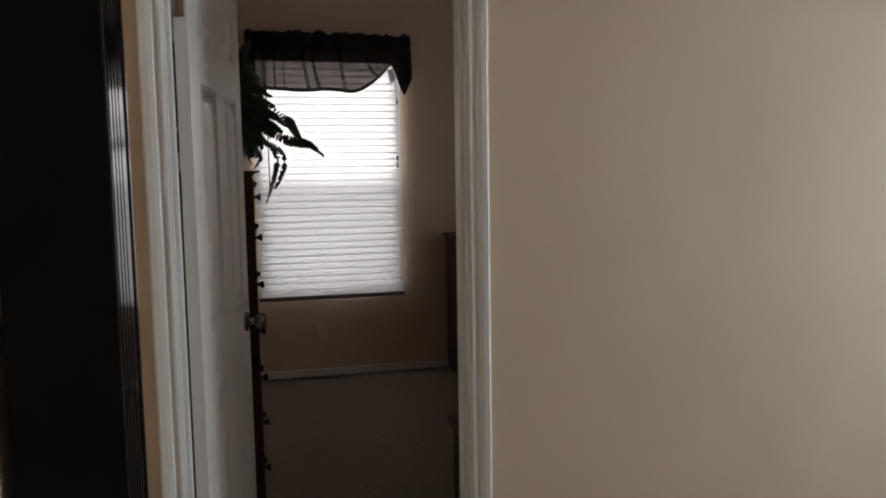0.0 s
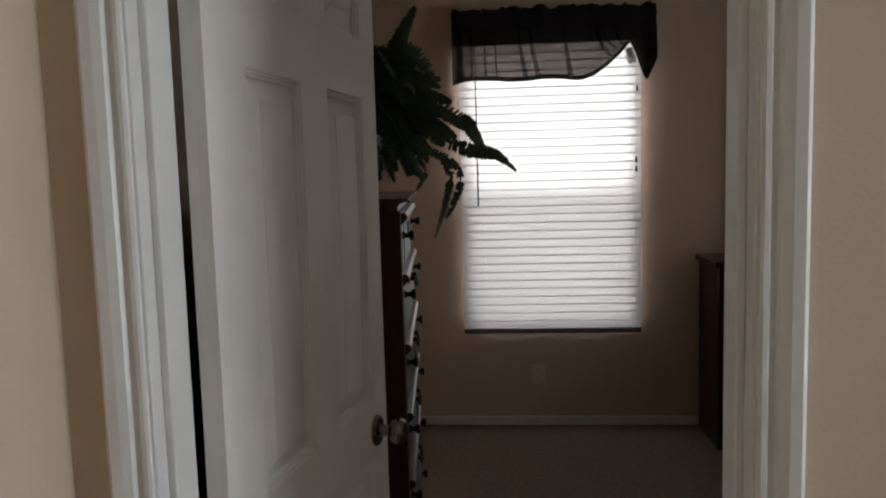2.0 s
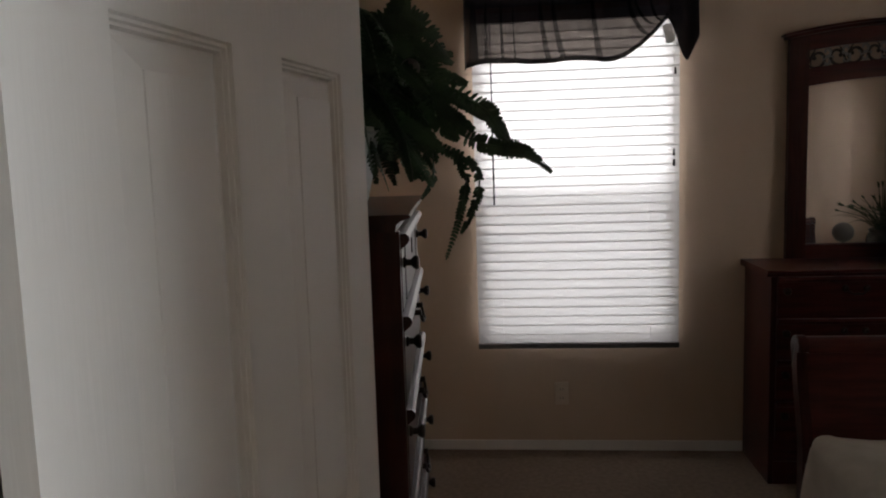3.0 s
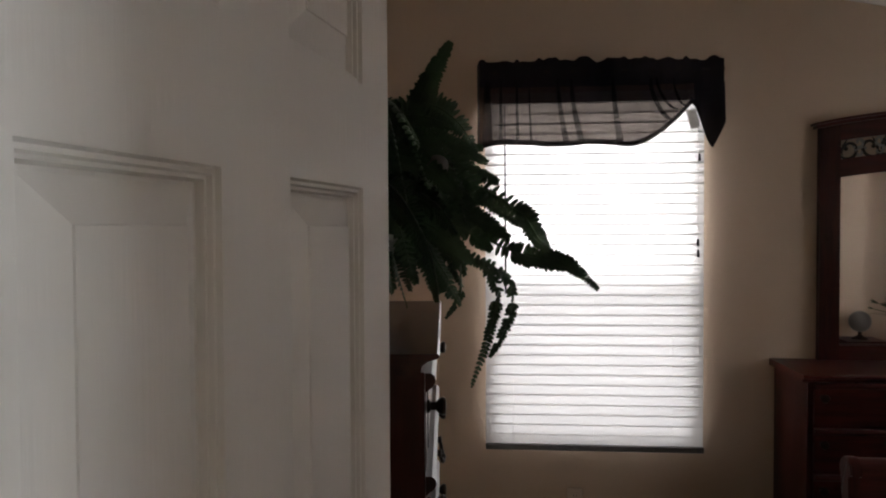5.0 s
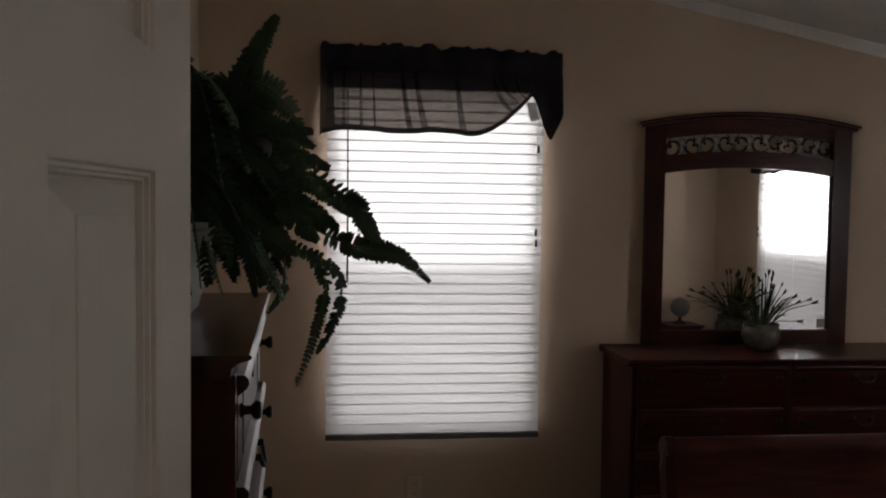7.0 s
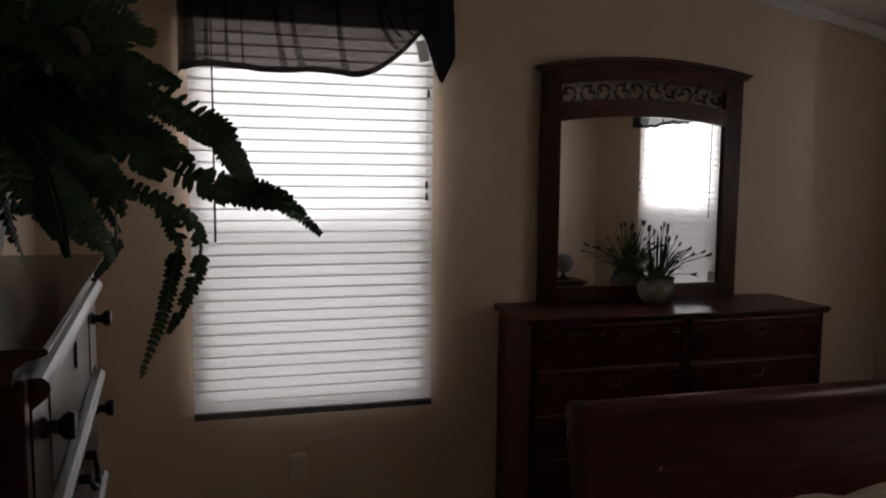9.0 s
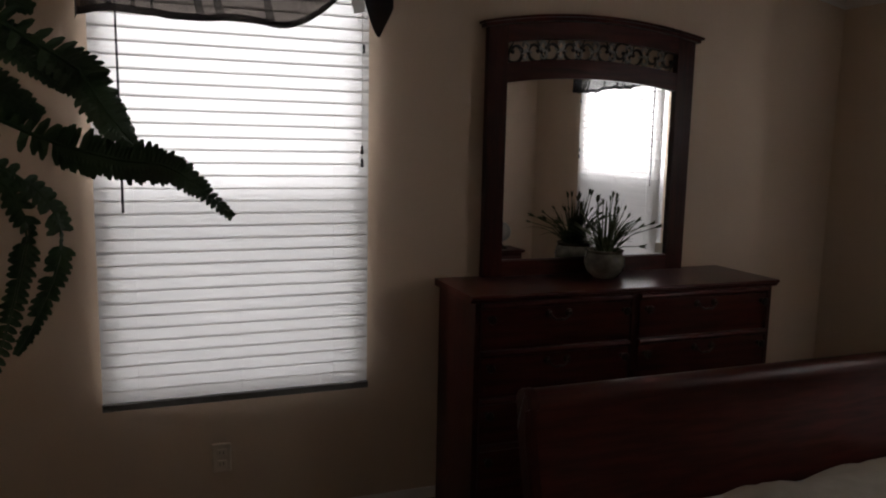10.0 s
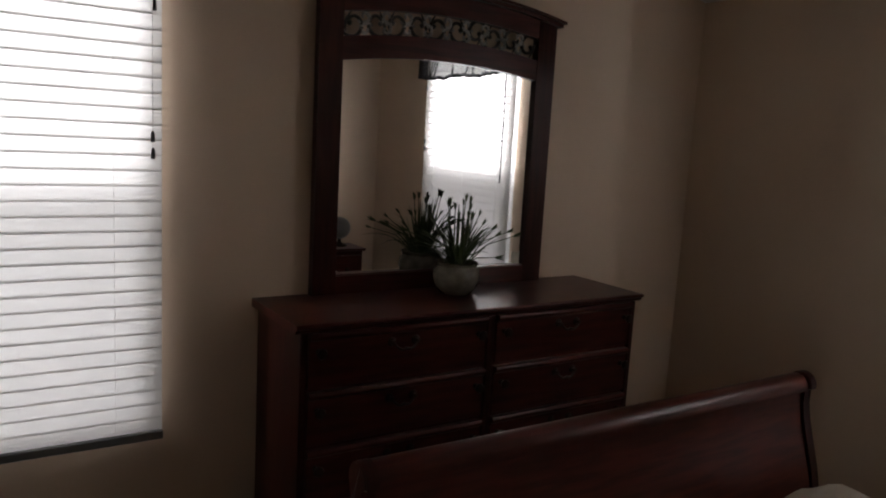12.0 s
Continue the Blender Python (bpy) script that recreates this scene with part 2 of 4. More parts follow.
x0, x1 = WEST - 0.14, EAST + 0.16
single("ceiling", extrude_outline([(x0, ceiling_z(x0)), (x1, ceiling_z(x1)), (x1, ceiling_z(x1) + 0.12), (x0, ceiling_z(x0) + 0.12)], HALL_END - 0.14, NORTH + 0.15, "xz"), CEIL, "off-white sloping textured ceiling", "ceiling", kind="structure")


def crown_y(name, y, side, x0, x1):
    """Cornice strip along a wall that follows the ceiling's slope."""
    bm = bmesh.new()
    rows = []
    for off, drop in ((0.0, 0.046), (0.010, 0.046), (0.014, 0.034), (0.030, 0.016), (0.036, 0.004), (0.036, -0.002), (0.0, -0.002)):
        rows.append([bm.verts.new((x, y + side * off, ceiling_z(x) - drop)) for x in (x0, x1)])
    for r0, r1 in zip(rows, rows[1:] + rows[:1]):
        bm.faces.new((r0[0], r0[1], r1[1], r1[0]))
    bm.faces.new([r[0] for r in rows])
    bm.faces.new([r[1] for r in rows][::-1])
    return single(name, bm, TRIM, "white ceiling cornice strip", "trim", kind="structure")


crown_y("trim", NORTH, -1, WEST, EAST)
crown_y("trim", SOUTH, 1, WEST, EAST)
z = ceiling_z(EAST)
single("trim", extrude_outline([(EAST, z - 0.046), (EAST - 0.010, z - 0.046), (EAST - 0.016, z - 0.034), (EAST - 0.036, z + 0.004), (EAST, z + 0.006)], SOUTH, NORTH, "xz"), TRIM, "white ceiling cornice strip", "trim", kind="structure")


def baseboard(x0, x1, y0, y1):
    bm = box(x0, x1, y0, y1, 0.0, 0.050, 0.003)
    return single("baseboard", bm, TRIM, "low white painted baseboard", "baseboard", kind="structure")


baseboard(WEST, EAST, NORTH - 0.011, NORTH)
baseboard(WEST, WEST + 0.011, SOUTH, NORTH - 0.012)
baseboard(EAST - 0.011, EAST, SOUTH, NORTH - 0.012)
baseboard(2.145, EAST - 0.012, SOUTH, SOUTH + 0.011)
baseboard(2.145, EAST, HALL_FACE - 0.011, HALL_FACE)
baseboard(HALL_WEST, HALL_WEST + 0.011, HALL_END, HALL_FACE - 0.012)

# ---- doorway ----
JL, JR, JTOP = 1.407, 2.065, 2.040
jamb = box(JL - 0.015, JL, HALL_FACE - 0.004, SOUTH + 0.004, 0, JTOP + 0.015, 0.0015)
box(JR, JR + 0.015, HALL_FACE - 0.004, SOUTH + 0.004, 0, JTOP + 0.015, 0.0015, jamb)
box(JL, JR, HALL_FACE - 0.004, SOUTH + 0.004, JTOP, JTOP + 0.015, 0.0015, jamb)
box(JL, JL + 0.010, 5.222, 5.255, 0, JTOP, 0.002, jamb)
box(JR - 0.010, JR, 5.222, 5.255, 0, JTOP, 0.002, jamb)
box(JL + 0.010, JR - 0.010, 5.222, 5.255, JTOP - 0.010, JTOP, 0.002, jamb)
single("trim", jamb, TRIM, "white painted door jamb with stop", "door jamb", kind="structure")
CASING = tuple((a * 0.86, b) for a, b in ((0.0, 0.0), (0.0, 0.009), (0.004, 0.011), (0.010, 0.011), (0.013, 0.008), (0.020, 0.008), (0.024, 0.013), (0.036, 0.016), (0.050, 0.017), (0.056, 0.013), (0.057, 0.0)))


def casing_post(x, out, y, side):
    outline = [(x + out * a, y + side * b) for a, b in CASING]
    single("trim", extrude_outline(outline, 0.0, JTOP + 0.064, "xy"), TRIM, "white moulded door casing", "door casing", kind="structure")


for y, side in ((HALL_FACE, -1), (SOUTH, 1)):
    casing_post(JL - 0.004, -1, y, side)
    casing_post(JR + 0.004, 1, y, side)
    outline = [(y + side * b, JTOP + 0.006 + a) for a, b in CASING]
    single("trim", extrude_outline(outline, JL - 0.003, JR + 0.003, "yz"), TRIM, "white moulded door casing", "door casing", kind="structure")


def door_leaf(width, height, thick, panels):
    """A panelled leaf in its own frame: u from the hinges, w through it, z up."""
    bm = bmesh.new()
    us = sorted({0.0, width} | {p[0] for p in panels} | {p[1] for p in panels})
    zs = sorted({0.008, height} | {p[2] for p in panels} | {p[3] for p in panels})
    for w, sign in ((0.0, -1), (-thick, 1)):
        def quad(a, b, c, d):
            bm.faces.new([bm.verts.new(p) for p in (a, b, c, d)])

        for u0, u1 in zip(us, us[1:]):
            for z0, z1 in zip(zs, zs[1:]):
                if not any(p[0] <= u0 and u1 <= p[1] and p[2] <= z0 and z1 <= p[3] for p in panels):
                    quad((u0, w, z0), (u1, w, z0), (u1, w, z1), (u0, w, z1))
        for u0, u1, z0, z1 in panels:
            steps = ((0.0, 0.0), (0.002, 0.004), (0.005, 0.004), (0.0065, 0.008), (0.009, 0.008), (0.011, 0.0142), (0.014, 0.0142), (0.040, 0.0026), (0.0405, 0.0010))
            rect = []
            for inset, depth in steps:
                ww = w + sign * depth
                rect.append([(u0 + inset, ww, z0 + inset), (u1 - inset, ww, z0 + inset), (u1 - inset, ww, z1 - inset), (u0 + inset, ww, z1 - inset)])
            for r0, r1 in zip(rect, rect[1:]):
                for k in range(4):
                    quad(r0[k], r0[(k + 1) % 4], r1[(k + 1) % 4], r1[k])
            quad(*rect[-1])
    ring = [(0, 0.008), (width, 0.008), (width, height), (0, height)]
    for k in range(4):
        (ua, za), (ub, zb) = ring[k], ring[(k + 1) % 4]
        bm.faces.new([bm.verts.new(p) for p in ((ua, 0, za), (ub, 0, zb), (ub, -thick, zb), (ua, -thick, za))])
    bmesh.ops.remove_doubles(bm, verts=bm.verts, dist=0.0004)
    return bm


HINGE = Vector((1.446, 5.305, 0))
TO_FREE = math.atan2(5.964 - 5.305, 1.545 - 1.446)
LEAF = Matrix.Translation(HINGE) @ Matrix.Rotation(TO_FREE, 4, "Z") @ Matrix.Diagonal((1, -1, 1, 1))
COLS, LEVELS = ((0.108, 0.290), (0.400, 0.578)), ((0.235, 0.832), (0.952, 1.556), (1.665, 1.925))
door = thing("door_1", HINGE, "white six-panel interior door standing open into the bedroom", "door", kind="structure")


def on_leaf(bm):
    for v in bm.verts:
        v.co = LEAF @ v.co
    return bm


part("leaf", on_leaf(door_leaf(0.665, 2.03, 0.030, [(*c, *l) for c in COLS for l in LEVELS])), DOOR, door)
KNOB = ((0.0, 0.0), (0.031, 0.0), (0.032, 0.004), (0.028, 0.009), (0.014, 0.012), (0.0115, 0.024), (0.013, 0.030), (0.022, 0.036), (0.0265, 0.046), (0.026, 0.056), (0.020, 0.063), (0.0, 0.065))
knob = part("door_knob", on_leaf(lathe([(max(r, 0.0005), h) for r, h in KNOB], (0.592, 0.0, 0.882), "y")), NICKEL, door, "brushed nickel round knob", True)
part("door_knob", on_leaf(lathe([(max(r, 0.0005), -0.030 - h) for r, h in KNOB], (0.592, 0.0, 0.882), "y")), NICKEL, door, "brushed nickel round knob", True)
part("latch_plate", on_leaf(box(0.6645, 0.667, -0.026, -0.004, 0.852, 0.912, 0.0008)), NICKEL, door, "nickel latch plate")
for hz in (0.24, 1.735):
    bm = box(1.408, 1.440, 5.2995, 5.3030, hz - 0.045, hz + 0.045, 0.001)
    tube([(1.404, 5.309, hz - 0.047), (1.404, 5.309, hz + 0.047)], 0.0055, 10, bm)
    part("hinge", bm, NICKEL, door, "brushed nickel butt hinge", True)


# ---- windows ----
def window(name, opening, axis, face, out, label, jamb=0.04, mesh=None):
    """A two-sash vinyl window in an opening (a0, a1, z0, z1); axis is the wall's run, out its outward sign."""
    a0, a1, z0, z1 = opening

    def bx(p0, p1, d0, d1, q0, q1, bevel=0.002):
        d0, d1 = sorted((face + out * d0, face + out * d1))
        return box(p0, p1, d0, d1, q0, q1, bevel) if axis == "x" else box(d0, d1, p0, p1, q0, q1, bevel)

    w = thing(name, (a0, face, z0) if axis == "x" else (face, a0, z0), label, "window", kind="structure")
    mid = 1.275
    b0, b1 = a0 + jamb, a1 - jamb
    for p in ((a0, b0, z0, z1), (b1, a1, z0, z1), (b0, b1, z1 - 0.03, z1), (b0, b1, z0, z0 + 0.03), (b0, b1, mid - 0.02, mid + 0.02)):
        part("window_frame", bx(p[0], p[1], 0.012, 0.062, p[2], p[3]), VINYL, w)
    for q0, q1, d in ((z0 + 0.03, mid - 0.02, 0.036), (mid + 0.02, z1 - 0.03, 0.046)):
        pane = part("pane", bx(b0, b1, d, d + 0.004, q0, q1, 0), GLASS, w, "clear glass")
        pane.visible_shadow = False
    part("screen", bx(b0, b1, 0.024, 0.0245, z0 + 0.03, mid - 0.02, 0), mesh or SCREEN, w, "dark insect screen over the lower sash")
    return w


window("window_1", WIN, "x", NORTH, 1, "white vinyl sash window in the end wall")
window("window_2", EWIN, "y", EAST, 1, "white vinyl sash window in the outer wall", 0.065, SCREEN_DENSE)
window("window_3", (3.5, 4.8, 0.45, 1.75), "y", EAST, 1, "white vinyl sash window lighting the passage")


def blind(name, a0, a1, z0, z1, place, label):
    """A closed venetian blind, built along x at the origin of place; its back is towards +y."""
    b = thing(name, place @ Vector((a0, 0, z0)), label, "window blind")

    def put(bm):
        for v in bm.verts:
            v.co = place @ v.co
        return bm

    part("headrail", put(box(a0, a1, 0.0, 0.0775, z1 - 0.045, z1, 0.002)), VINYL, b)
    part("bottom_rail", put(box(a0, a1, 0.012, 0.046, z0 - 0.004, z0 + 0.022, 0.004)), RAIL, b, "grey bottom rail")
    pitch, tilt = 0.0443, radians(86.3)
    count = int((z1 - 0.05 - z0 - 0.052) / pitch) + 1
    me = None
    for k in range(count):
        zc = z0 + 0.042 + k * pitch
        spot = place @ Vector((0, 0.030, zc))
        if me is None:
            own = bmesh.new()
            rows = []
            profile = [(q, 0.0008 * (1 - (q / 0.0261) ** 2)) for q in np.linspace(-0.0261, 0.0261, 7)]
            for q, arc in [(-0.0228, -0.0010), (-0.0246, -0.0010), (-0.0261, -0.0005)] + profile:
                y = q * math.cos(tilt) - arc * math.sin(tilt)
                zz = q * math.sin(tilt) + arc * math.cos(tilt)
                rows.append([own.verts.new(place.to_3x3() @ Vector((x, y, zz))) for x in (a0 + 0.001, a1 - 0.001)])
            for r0, r1 in zip(rows, rows[1:]):
                own.faces.new((r0[0], r0[1], r1[1], r1[0]))
            me = mesh_of("slat", own, SLAT, True)
        part("slat", me, SLAT, b, at=spot)
    span = a1 - a0
    for f in (0.13, 0.50, 0.86):
        x = a0 + f * span
        cords = tube([(x, 0.0245, z0 + 0.02), (x, 0.0245, z1 - 0.047)], 0.0008, 5)
        part("ladder_cord", put(cords), SLAT, b)
    x = a0 + 0.088
    part("tilt_wand", put(tube([(x, 0.012, z1 - 0.047), (x + 0.002, 0.014, 1.70), (x + 0.003, 0.015, 1.222)], [0.003, 0.004, 0.0045], 6)), WAND, b, "thin grey tilt wand")
    x = a1 - 0.030
    part("lift_cord", put(tube([(x, 0.012, z1 - 0.047), (x + 0.001, 0.014, 1.40)], 0.0012, 5)), CORD, b)
    tassels = lathe([(0.0025, 0.014), (0.005, 0.008), (0.0065, -0.016), (0.004, -0.018)], (x + 0.001, 0.015, 1.448), sides=10)
    part("tassel", put(tassels), WAND, b, "dark cord tassel", True)
    part("tassel", put(lathe([(0.0025, 0.014), (0.005, 0.008), (0.0065, -0.016), (0.004, -0.018)], (x + 0.002, 0.015, 1.400), sides=10)), WAND, b, "dark cord tassel", True)
    part("tassel", put(lathe([(0.0025, 0.014), (0.005, 0.008), (0.0065, -0.016), (0.004, -0.018)], (x + 0.006, 0.015, 1.815), sides=10)), WAND, b, "dark cord tassel", True)
    return b


blind("window_blind", 1.574, 2.522, 0.531, 2.100, Matrix.Translation((0, NORTH - 0.078, 0)), "white venetian blind, closed, with a grey bottom rail")
blind("window_blind", -0.025, EWIN[1] - EWIN[0] + 0.025, 0.531, 2.100, Matrix.Translation((EAST - 0.078, EWIN[1], 0)) @ Matrix.Rotation(radians(-90), 4, "Z"), "white venetian blind, closed, beside the bed")


def cloth_strip(x_of, top, bottom, depth, columns, rows, place):
    """A hanging strip of thin cloth; top and bottom give its edges along u, depth its folds."""
    bm = bmesh.new()
    grid = []
    for i in range(columns + 1):
        u = i / columns
        t, b = top(u), bottom(u)
        grid.append([bm.verts.new(place @ Vector((x_of(u), depth(u, j / rows), t + (b - t) * j / rows))) for j in range(rows + 1)])
    for g0, g1 in zip(grid, grid[1:]):
        for j in range(rows):
            bm.faces.new((g0[j], g1[j], g1[j + 1], g0[j + 1]))
    return bm


def smoothstep(a, b, v):
    t = min(1, max(0, (v - a) / (b - a)))
    return t * t * (3 - 2 * t)


def ripple(u, seed):
    return noise.noise(Vector((u * 9, seed, 0.3))) * 0.6 + noise.noise(Vector((u * 24, seed, 2.1))) * 0.4


def valance(name, a0, a1, place, cloth, tucked, label):
    v = thing(name, place @ Vector(((a0 + a1) / 2, 0, 2.18)), label, "valance")
    w = a1 - a0

    def x_of(u):
        return a0 + w * u

    def header(u):
        return 2.234 + 0.022 * ripple(u, 4.0) + 0.014 * max(0, math.sin(u * 47 + 5 * ripple(u, 1))) - 0.008 * smoothstep(0.4, 1, u)

    def lower(u):
        flat = 1.868 + 0.006 * math.sin(u * 15) + 0.004 * ripple(u, 8.0)
        if not tucked:
            return flat + 0.02 * ripple(u * 1.5, 3)
        if u < 0.60:
            return flat - 0.012 * smoothstep(0.40, 0.60, u) - 0.014 * (1 - smoothstep(0.0, 0.10, u))
        if u < 0.855:
            return flat - 0.012 + 0.172 * ((u - 0.60) / 0.255) ** 1.7
        if u < 0.945:
            return 2.035 - 0.185 * smoothstep(0.855, 0.945, u)
        return 1.850 + 0.13 * (u - 0.945) / 0.055

    def fold(u, s):
        ends = 0.094 * (smoothstep(0.0, 0.012, u) - smoothstep(0.988, 1.0, u))
        return -0.004 - ends - 0.020 * s * (0.5 + ripple(u, 2.0)) - 0.008 * math.sin(u * 60) * (1 - 0.5 * s)

    part("sheer_panel", cloth_strip(x_of, header, lower, fold, 150, 12, place), cloth, v, smooth=True)
    part("rod_pocket", cloth_strip(x_of, lambda u: header(u) - 0.001, lambda u: 2.120 + 0.006 * ripple(u, 6), lambda u, s: fold(u, 0.25 * s) - 0.004, 150, 5, place), HEM, v, smooth=True)
    if tucked:
        part("tucked_corner", cloth_strip(lambda u: x_of(0.868 + 0.131 * u), lambda u: 2.125, lambda u: lower(0.868 + 0.131 * u), lambda u, s: fold(0.868 + 0.131 * u, s) - 0.010 - 0.012 * math.sin(u * 9) * s, 40, 8, place), HEM, v, "bunched corner of the valance", True)
    part("hem", cloth_strip(x_of, lambda u: lower(u) + 0.024, lower, lambda u, s: fold(u, 1.0) - 0.002, 150, 2, place), HEM, v, "darker doubled hem", True)
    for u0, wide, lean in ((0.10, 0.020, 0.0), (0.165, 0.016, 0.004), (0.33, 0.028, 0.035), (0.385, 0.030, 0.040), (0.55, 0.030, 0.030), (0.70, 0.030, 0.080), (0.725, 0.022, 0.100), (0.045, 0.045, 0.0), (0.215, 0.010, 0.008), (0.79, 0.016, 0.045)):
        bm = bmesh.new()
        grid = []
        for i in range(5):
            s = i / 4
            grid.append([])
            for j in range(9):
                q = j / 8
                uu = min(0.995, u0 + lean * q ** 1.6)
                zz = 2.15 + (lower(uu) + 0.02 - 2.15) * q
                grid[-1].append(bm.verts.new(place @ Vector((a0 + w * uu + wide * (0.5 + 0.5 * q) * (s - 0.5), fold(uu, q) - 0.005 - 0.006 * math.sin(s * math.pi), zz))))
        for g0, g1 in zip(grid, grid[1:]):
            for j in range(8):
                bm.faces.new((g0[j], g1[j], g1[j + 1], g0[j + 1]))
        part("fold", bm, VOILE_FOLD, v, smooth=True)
    part("rod", tube([place @ Vector((a0 + 0.01, -0.088, 2.185)), place @ Vector((a1 - 0.01, -0.088, 2.185))], 0.009, 10), BRONZE, v, "dark curtain rod", True)
    for x in (a0 + 0.012, a1 - 0.012):
        part("bracket", tube([place @ Vector((x, -0.088, 2.185)), place @ Vector((x, 0.0, 2.185))], 0.007, 8), BRONZE, v)
    return v


val = valance("valance", 1.540, 2.602, Matrix.Translation((0, NORTH, 0)), VOILE, True, "sheer black valance with one corner tucked up")
tag = box(-0.020, 0.020, -0.0008, 0.0008, -0.040, 0.040)
bmesh.ops.transform(tag, matrix=Matrix.Translation((2.456, NORTH - 0.126, 1.968)) @ Matrix.Rotation(radians(-14), 4, "Y"), verts=tag.verts)
part("tag", tag, SLAT, val, "small white paper tag")
valance("valance", 0.0 - 0.03, EWIN[1] - EWIN[0] + 0.07, Matrix.Translation((EAST, EWIN[1], 0)) @ Matrix.Rotation(radians(-90), 4, "Z"), GREYVOILE, False, "sheer grey valance over the side window")

# ---- wall outlet ----
OX, OZ = 1.972, 0.288
outlet = thing("wall_outlet", (OX, NORTH, OZ), "ivory plastic wall outlet below the window", "outlet")
part("cover_plate", box(OX - 0.035, OX + 0.035, NORTH - 0.011, NORTH, OZ - 0.057, OZ + 0.057, 0.005), PLASTIC, outlet)
for zc in (OZ - 0.022, OZ + 0.022):
    socket = part("socket", box(OX - 0.017, OX + 0.017, NORTH - 0.0135, NORTH - 0.0105, zc - 0.014, zc + 0.014, 0.002), PLASTIC, outlet)
    for xc in (OX - 0.007, OX + 0.006):
        part("slot", box(xc - 0.001, xc + 0.001, NORTH - 0.0142, NORTH - 0.0132, zc - 0.005, zc + 0.006), DARKSLOT, socket)


# ---- drawer furniture ----
def drawer_knob(radius=0.017):
    return [(0.0095, 0.0), (0.0095, 0.004), (0.006, 0.008), (0.006, 0.016), (radius * 0.85, 0.022), (radius, 0.028), (radius * 0.85, 0.033), (0.001, 0.035)]


def bail(width):
    """A drop handle in its own frame: x along the drawer, y out of it, z up."""
    bm = bmesh.new()
    for s in (-1, 1):
        lathe([(0.015, 0.0), (0.013, 0.003), (0.006, 0.005), (0.006, 0.016), (0.008, 0.018), (0.001, 0.020)], (s * width / 2, 0, 0.006), "y", 12, bm)
    pts = []
    for k in range(13):
        u = k / 6 - 1
        pts.append((u * width / 2, 0.016 + 0.006 * (1 - u * u), 0.006 - 0.024 * (1 - abs(u) ** 2.5) + 0.006 * math.exp(-(u * 5) ** 2)))
    tube(pts, [0.0030 + 0.0022 * (1 - abs(k / 6 - 1)) for k in range(13)], 8, bm)
    return bm


def turned(bm, m):
    bmesh.ops.transform(bm, matrix=m, verts=bm.verts)
    return bm


def lipped_front(w, h):
    """A drawer front with a rounded bead that stands out along its upper edge."""
    h = h / 2
    outline = [(0.0, -h), (0.009, -h), (0.012, -h + 0.004), (0.012, h - 0.026), (0.017, h - 0.022), (0.023, h - 0.017), (0.026, h - 0.011), (0.025, h - 0.005), (0.020, h), (0.0, h)]
    return extrude_outline(outline, -w / 2, w / 2, "yz")


# dresser with its mirror
DX0, DX1, DY0, DY1, DTOP = 2.830, 4.190, 8.115, 8.485, 0.937
dresser = thing("dresser", (3.51, 8.30, 0), "long dark cherry dresser with two columns of drawers", "dresser")
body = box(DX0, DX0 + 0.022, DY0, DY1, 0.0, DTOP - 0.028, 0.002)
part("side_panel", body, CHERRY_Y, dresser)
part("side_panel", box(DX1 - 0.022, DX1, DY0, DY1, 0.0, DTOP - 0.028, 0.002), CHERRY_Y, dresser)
part("back_panel", box(DX0 + 0.022, DX1 - 0.022, DY1 - 0.012, DY1, 0.02, DTOP - 0.028), CHERRY_X_LIT, dresser)
carcass = box(DX0 + 0.0225, DX1 - 0.0225, DY0 + 0.012, DY1 - 0.013, 0.10, DTOP - 0.0285)
part("carcass", carcass, CHERRY_X_LIT, dresser)
part("plinth", extrude_outline([(DX0 + 0.0225, 0.0), (DX0 + 0.13, 0.0), (DX0 + 0.19, 0.045), (DX1 - 0.19, 0.045), (DX1 - 0.13, 0.0), (DX1 - 0.0225, 0.0), (DX1 - 0.0225, 0.10), (DX0 + 0.0225, 0.10)], DY0 + 0.002, DY0 + 0.022, "xz"), CHERRY_X_LIT, dresser)
TOP_EDGE = [(8.098, 0.926), (8.094, 0.931), (8.095, 0.936), (8.101, 0.9385), (8.487, 0.9385), (8.487, 0.911), (8.112, 0.911), (8.106, 0.917), (8.104, 0.923)]
part("top", extrude_outline(TOP_EDGE, DX0 - 0.020, DX1 + 0.020, "yz"), CHERRY_X_LIT, dresser)
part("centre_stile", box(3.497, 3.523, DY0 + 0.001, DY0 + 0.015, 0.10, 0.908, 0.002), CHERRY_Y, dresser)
FACE = Matrix.Rotation(math.pi, 4, "Z")
col_w = 0.630
knob_mesh = mesh_of("knob", turned(lathe(drawer_knob(), (0, 0, 0), "y", 14), FACE), BRONZE, True)
bail_mesh = mesh_of("bail_handle", turned(bail(0.085), FACE), BRONZE, True)
front_mesh = mesh_of("drawer", turned(lipped_front(col_w, 0.168), FACE), CHERRY_X_LIT, True)
for cx in (3.172, 3.848):
    for row in range(4):
        zc = 0.825 - 0.180 * row
        drawer = part("drawer", front_mesh, CHERRY_X_LIT, dresser, at=(cx, DY0 + 0.011, zc))
        for off in (-0.285, 0.285):
            part("knob", knob_mesh, BRONZE, drawer, "dark bronze knob", at=(cx + off, DY0 - 0.001, zc + 0.026))
        part("bail_handle", bail_mesh, BRONZE, drawer, "dark bronze drop handle", at=(cx, DY0 - 0.001, zc + 0.026))

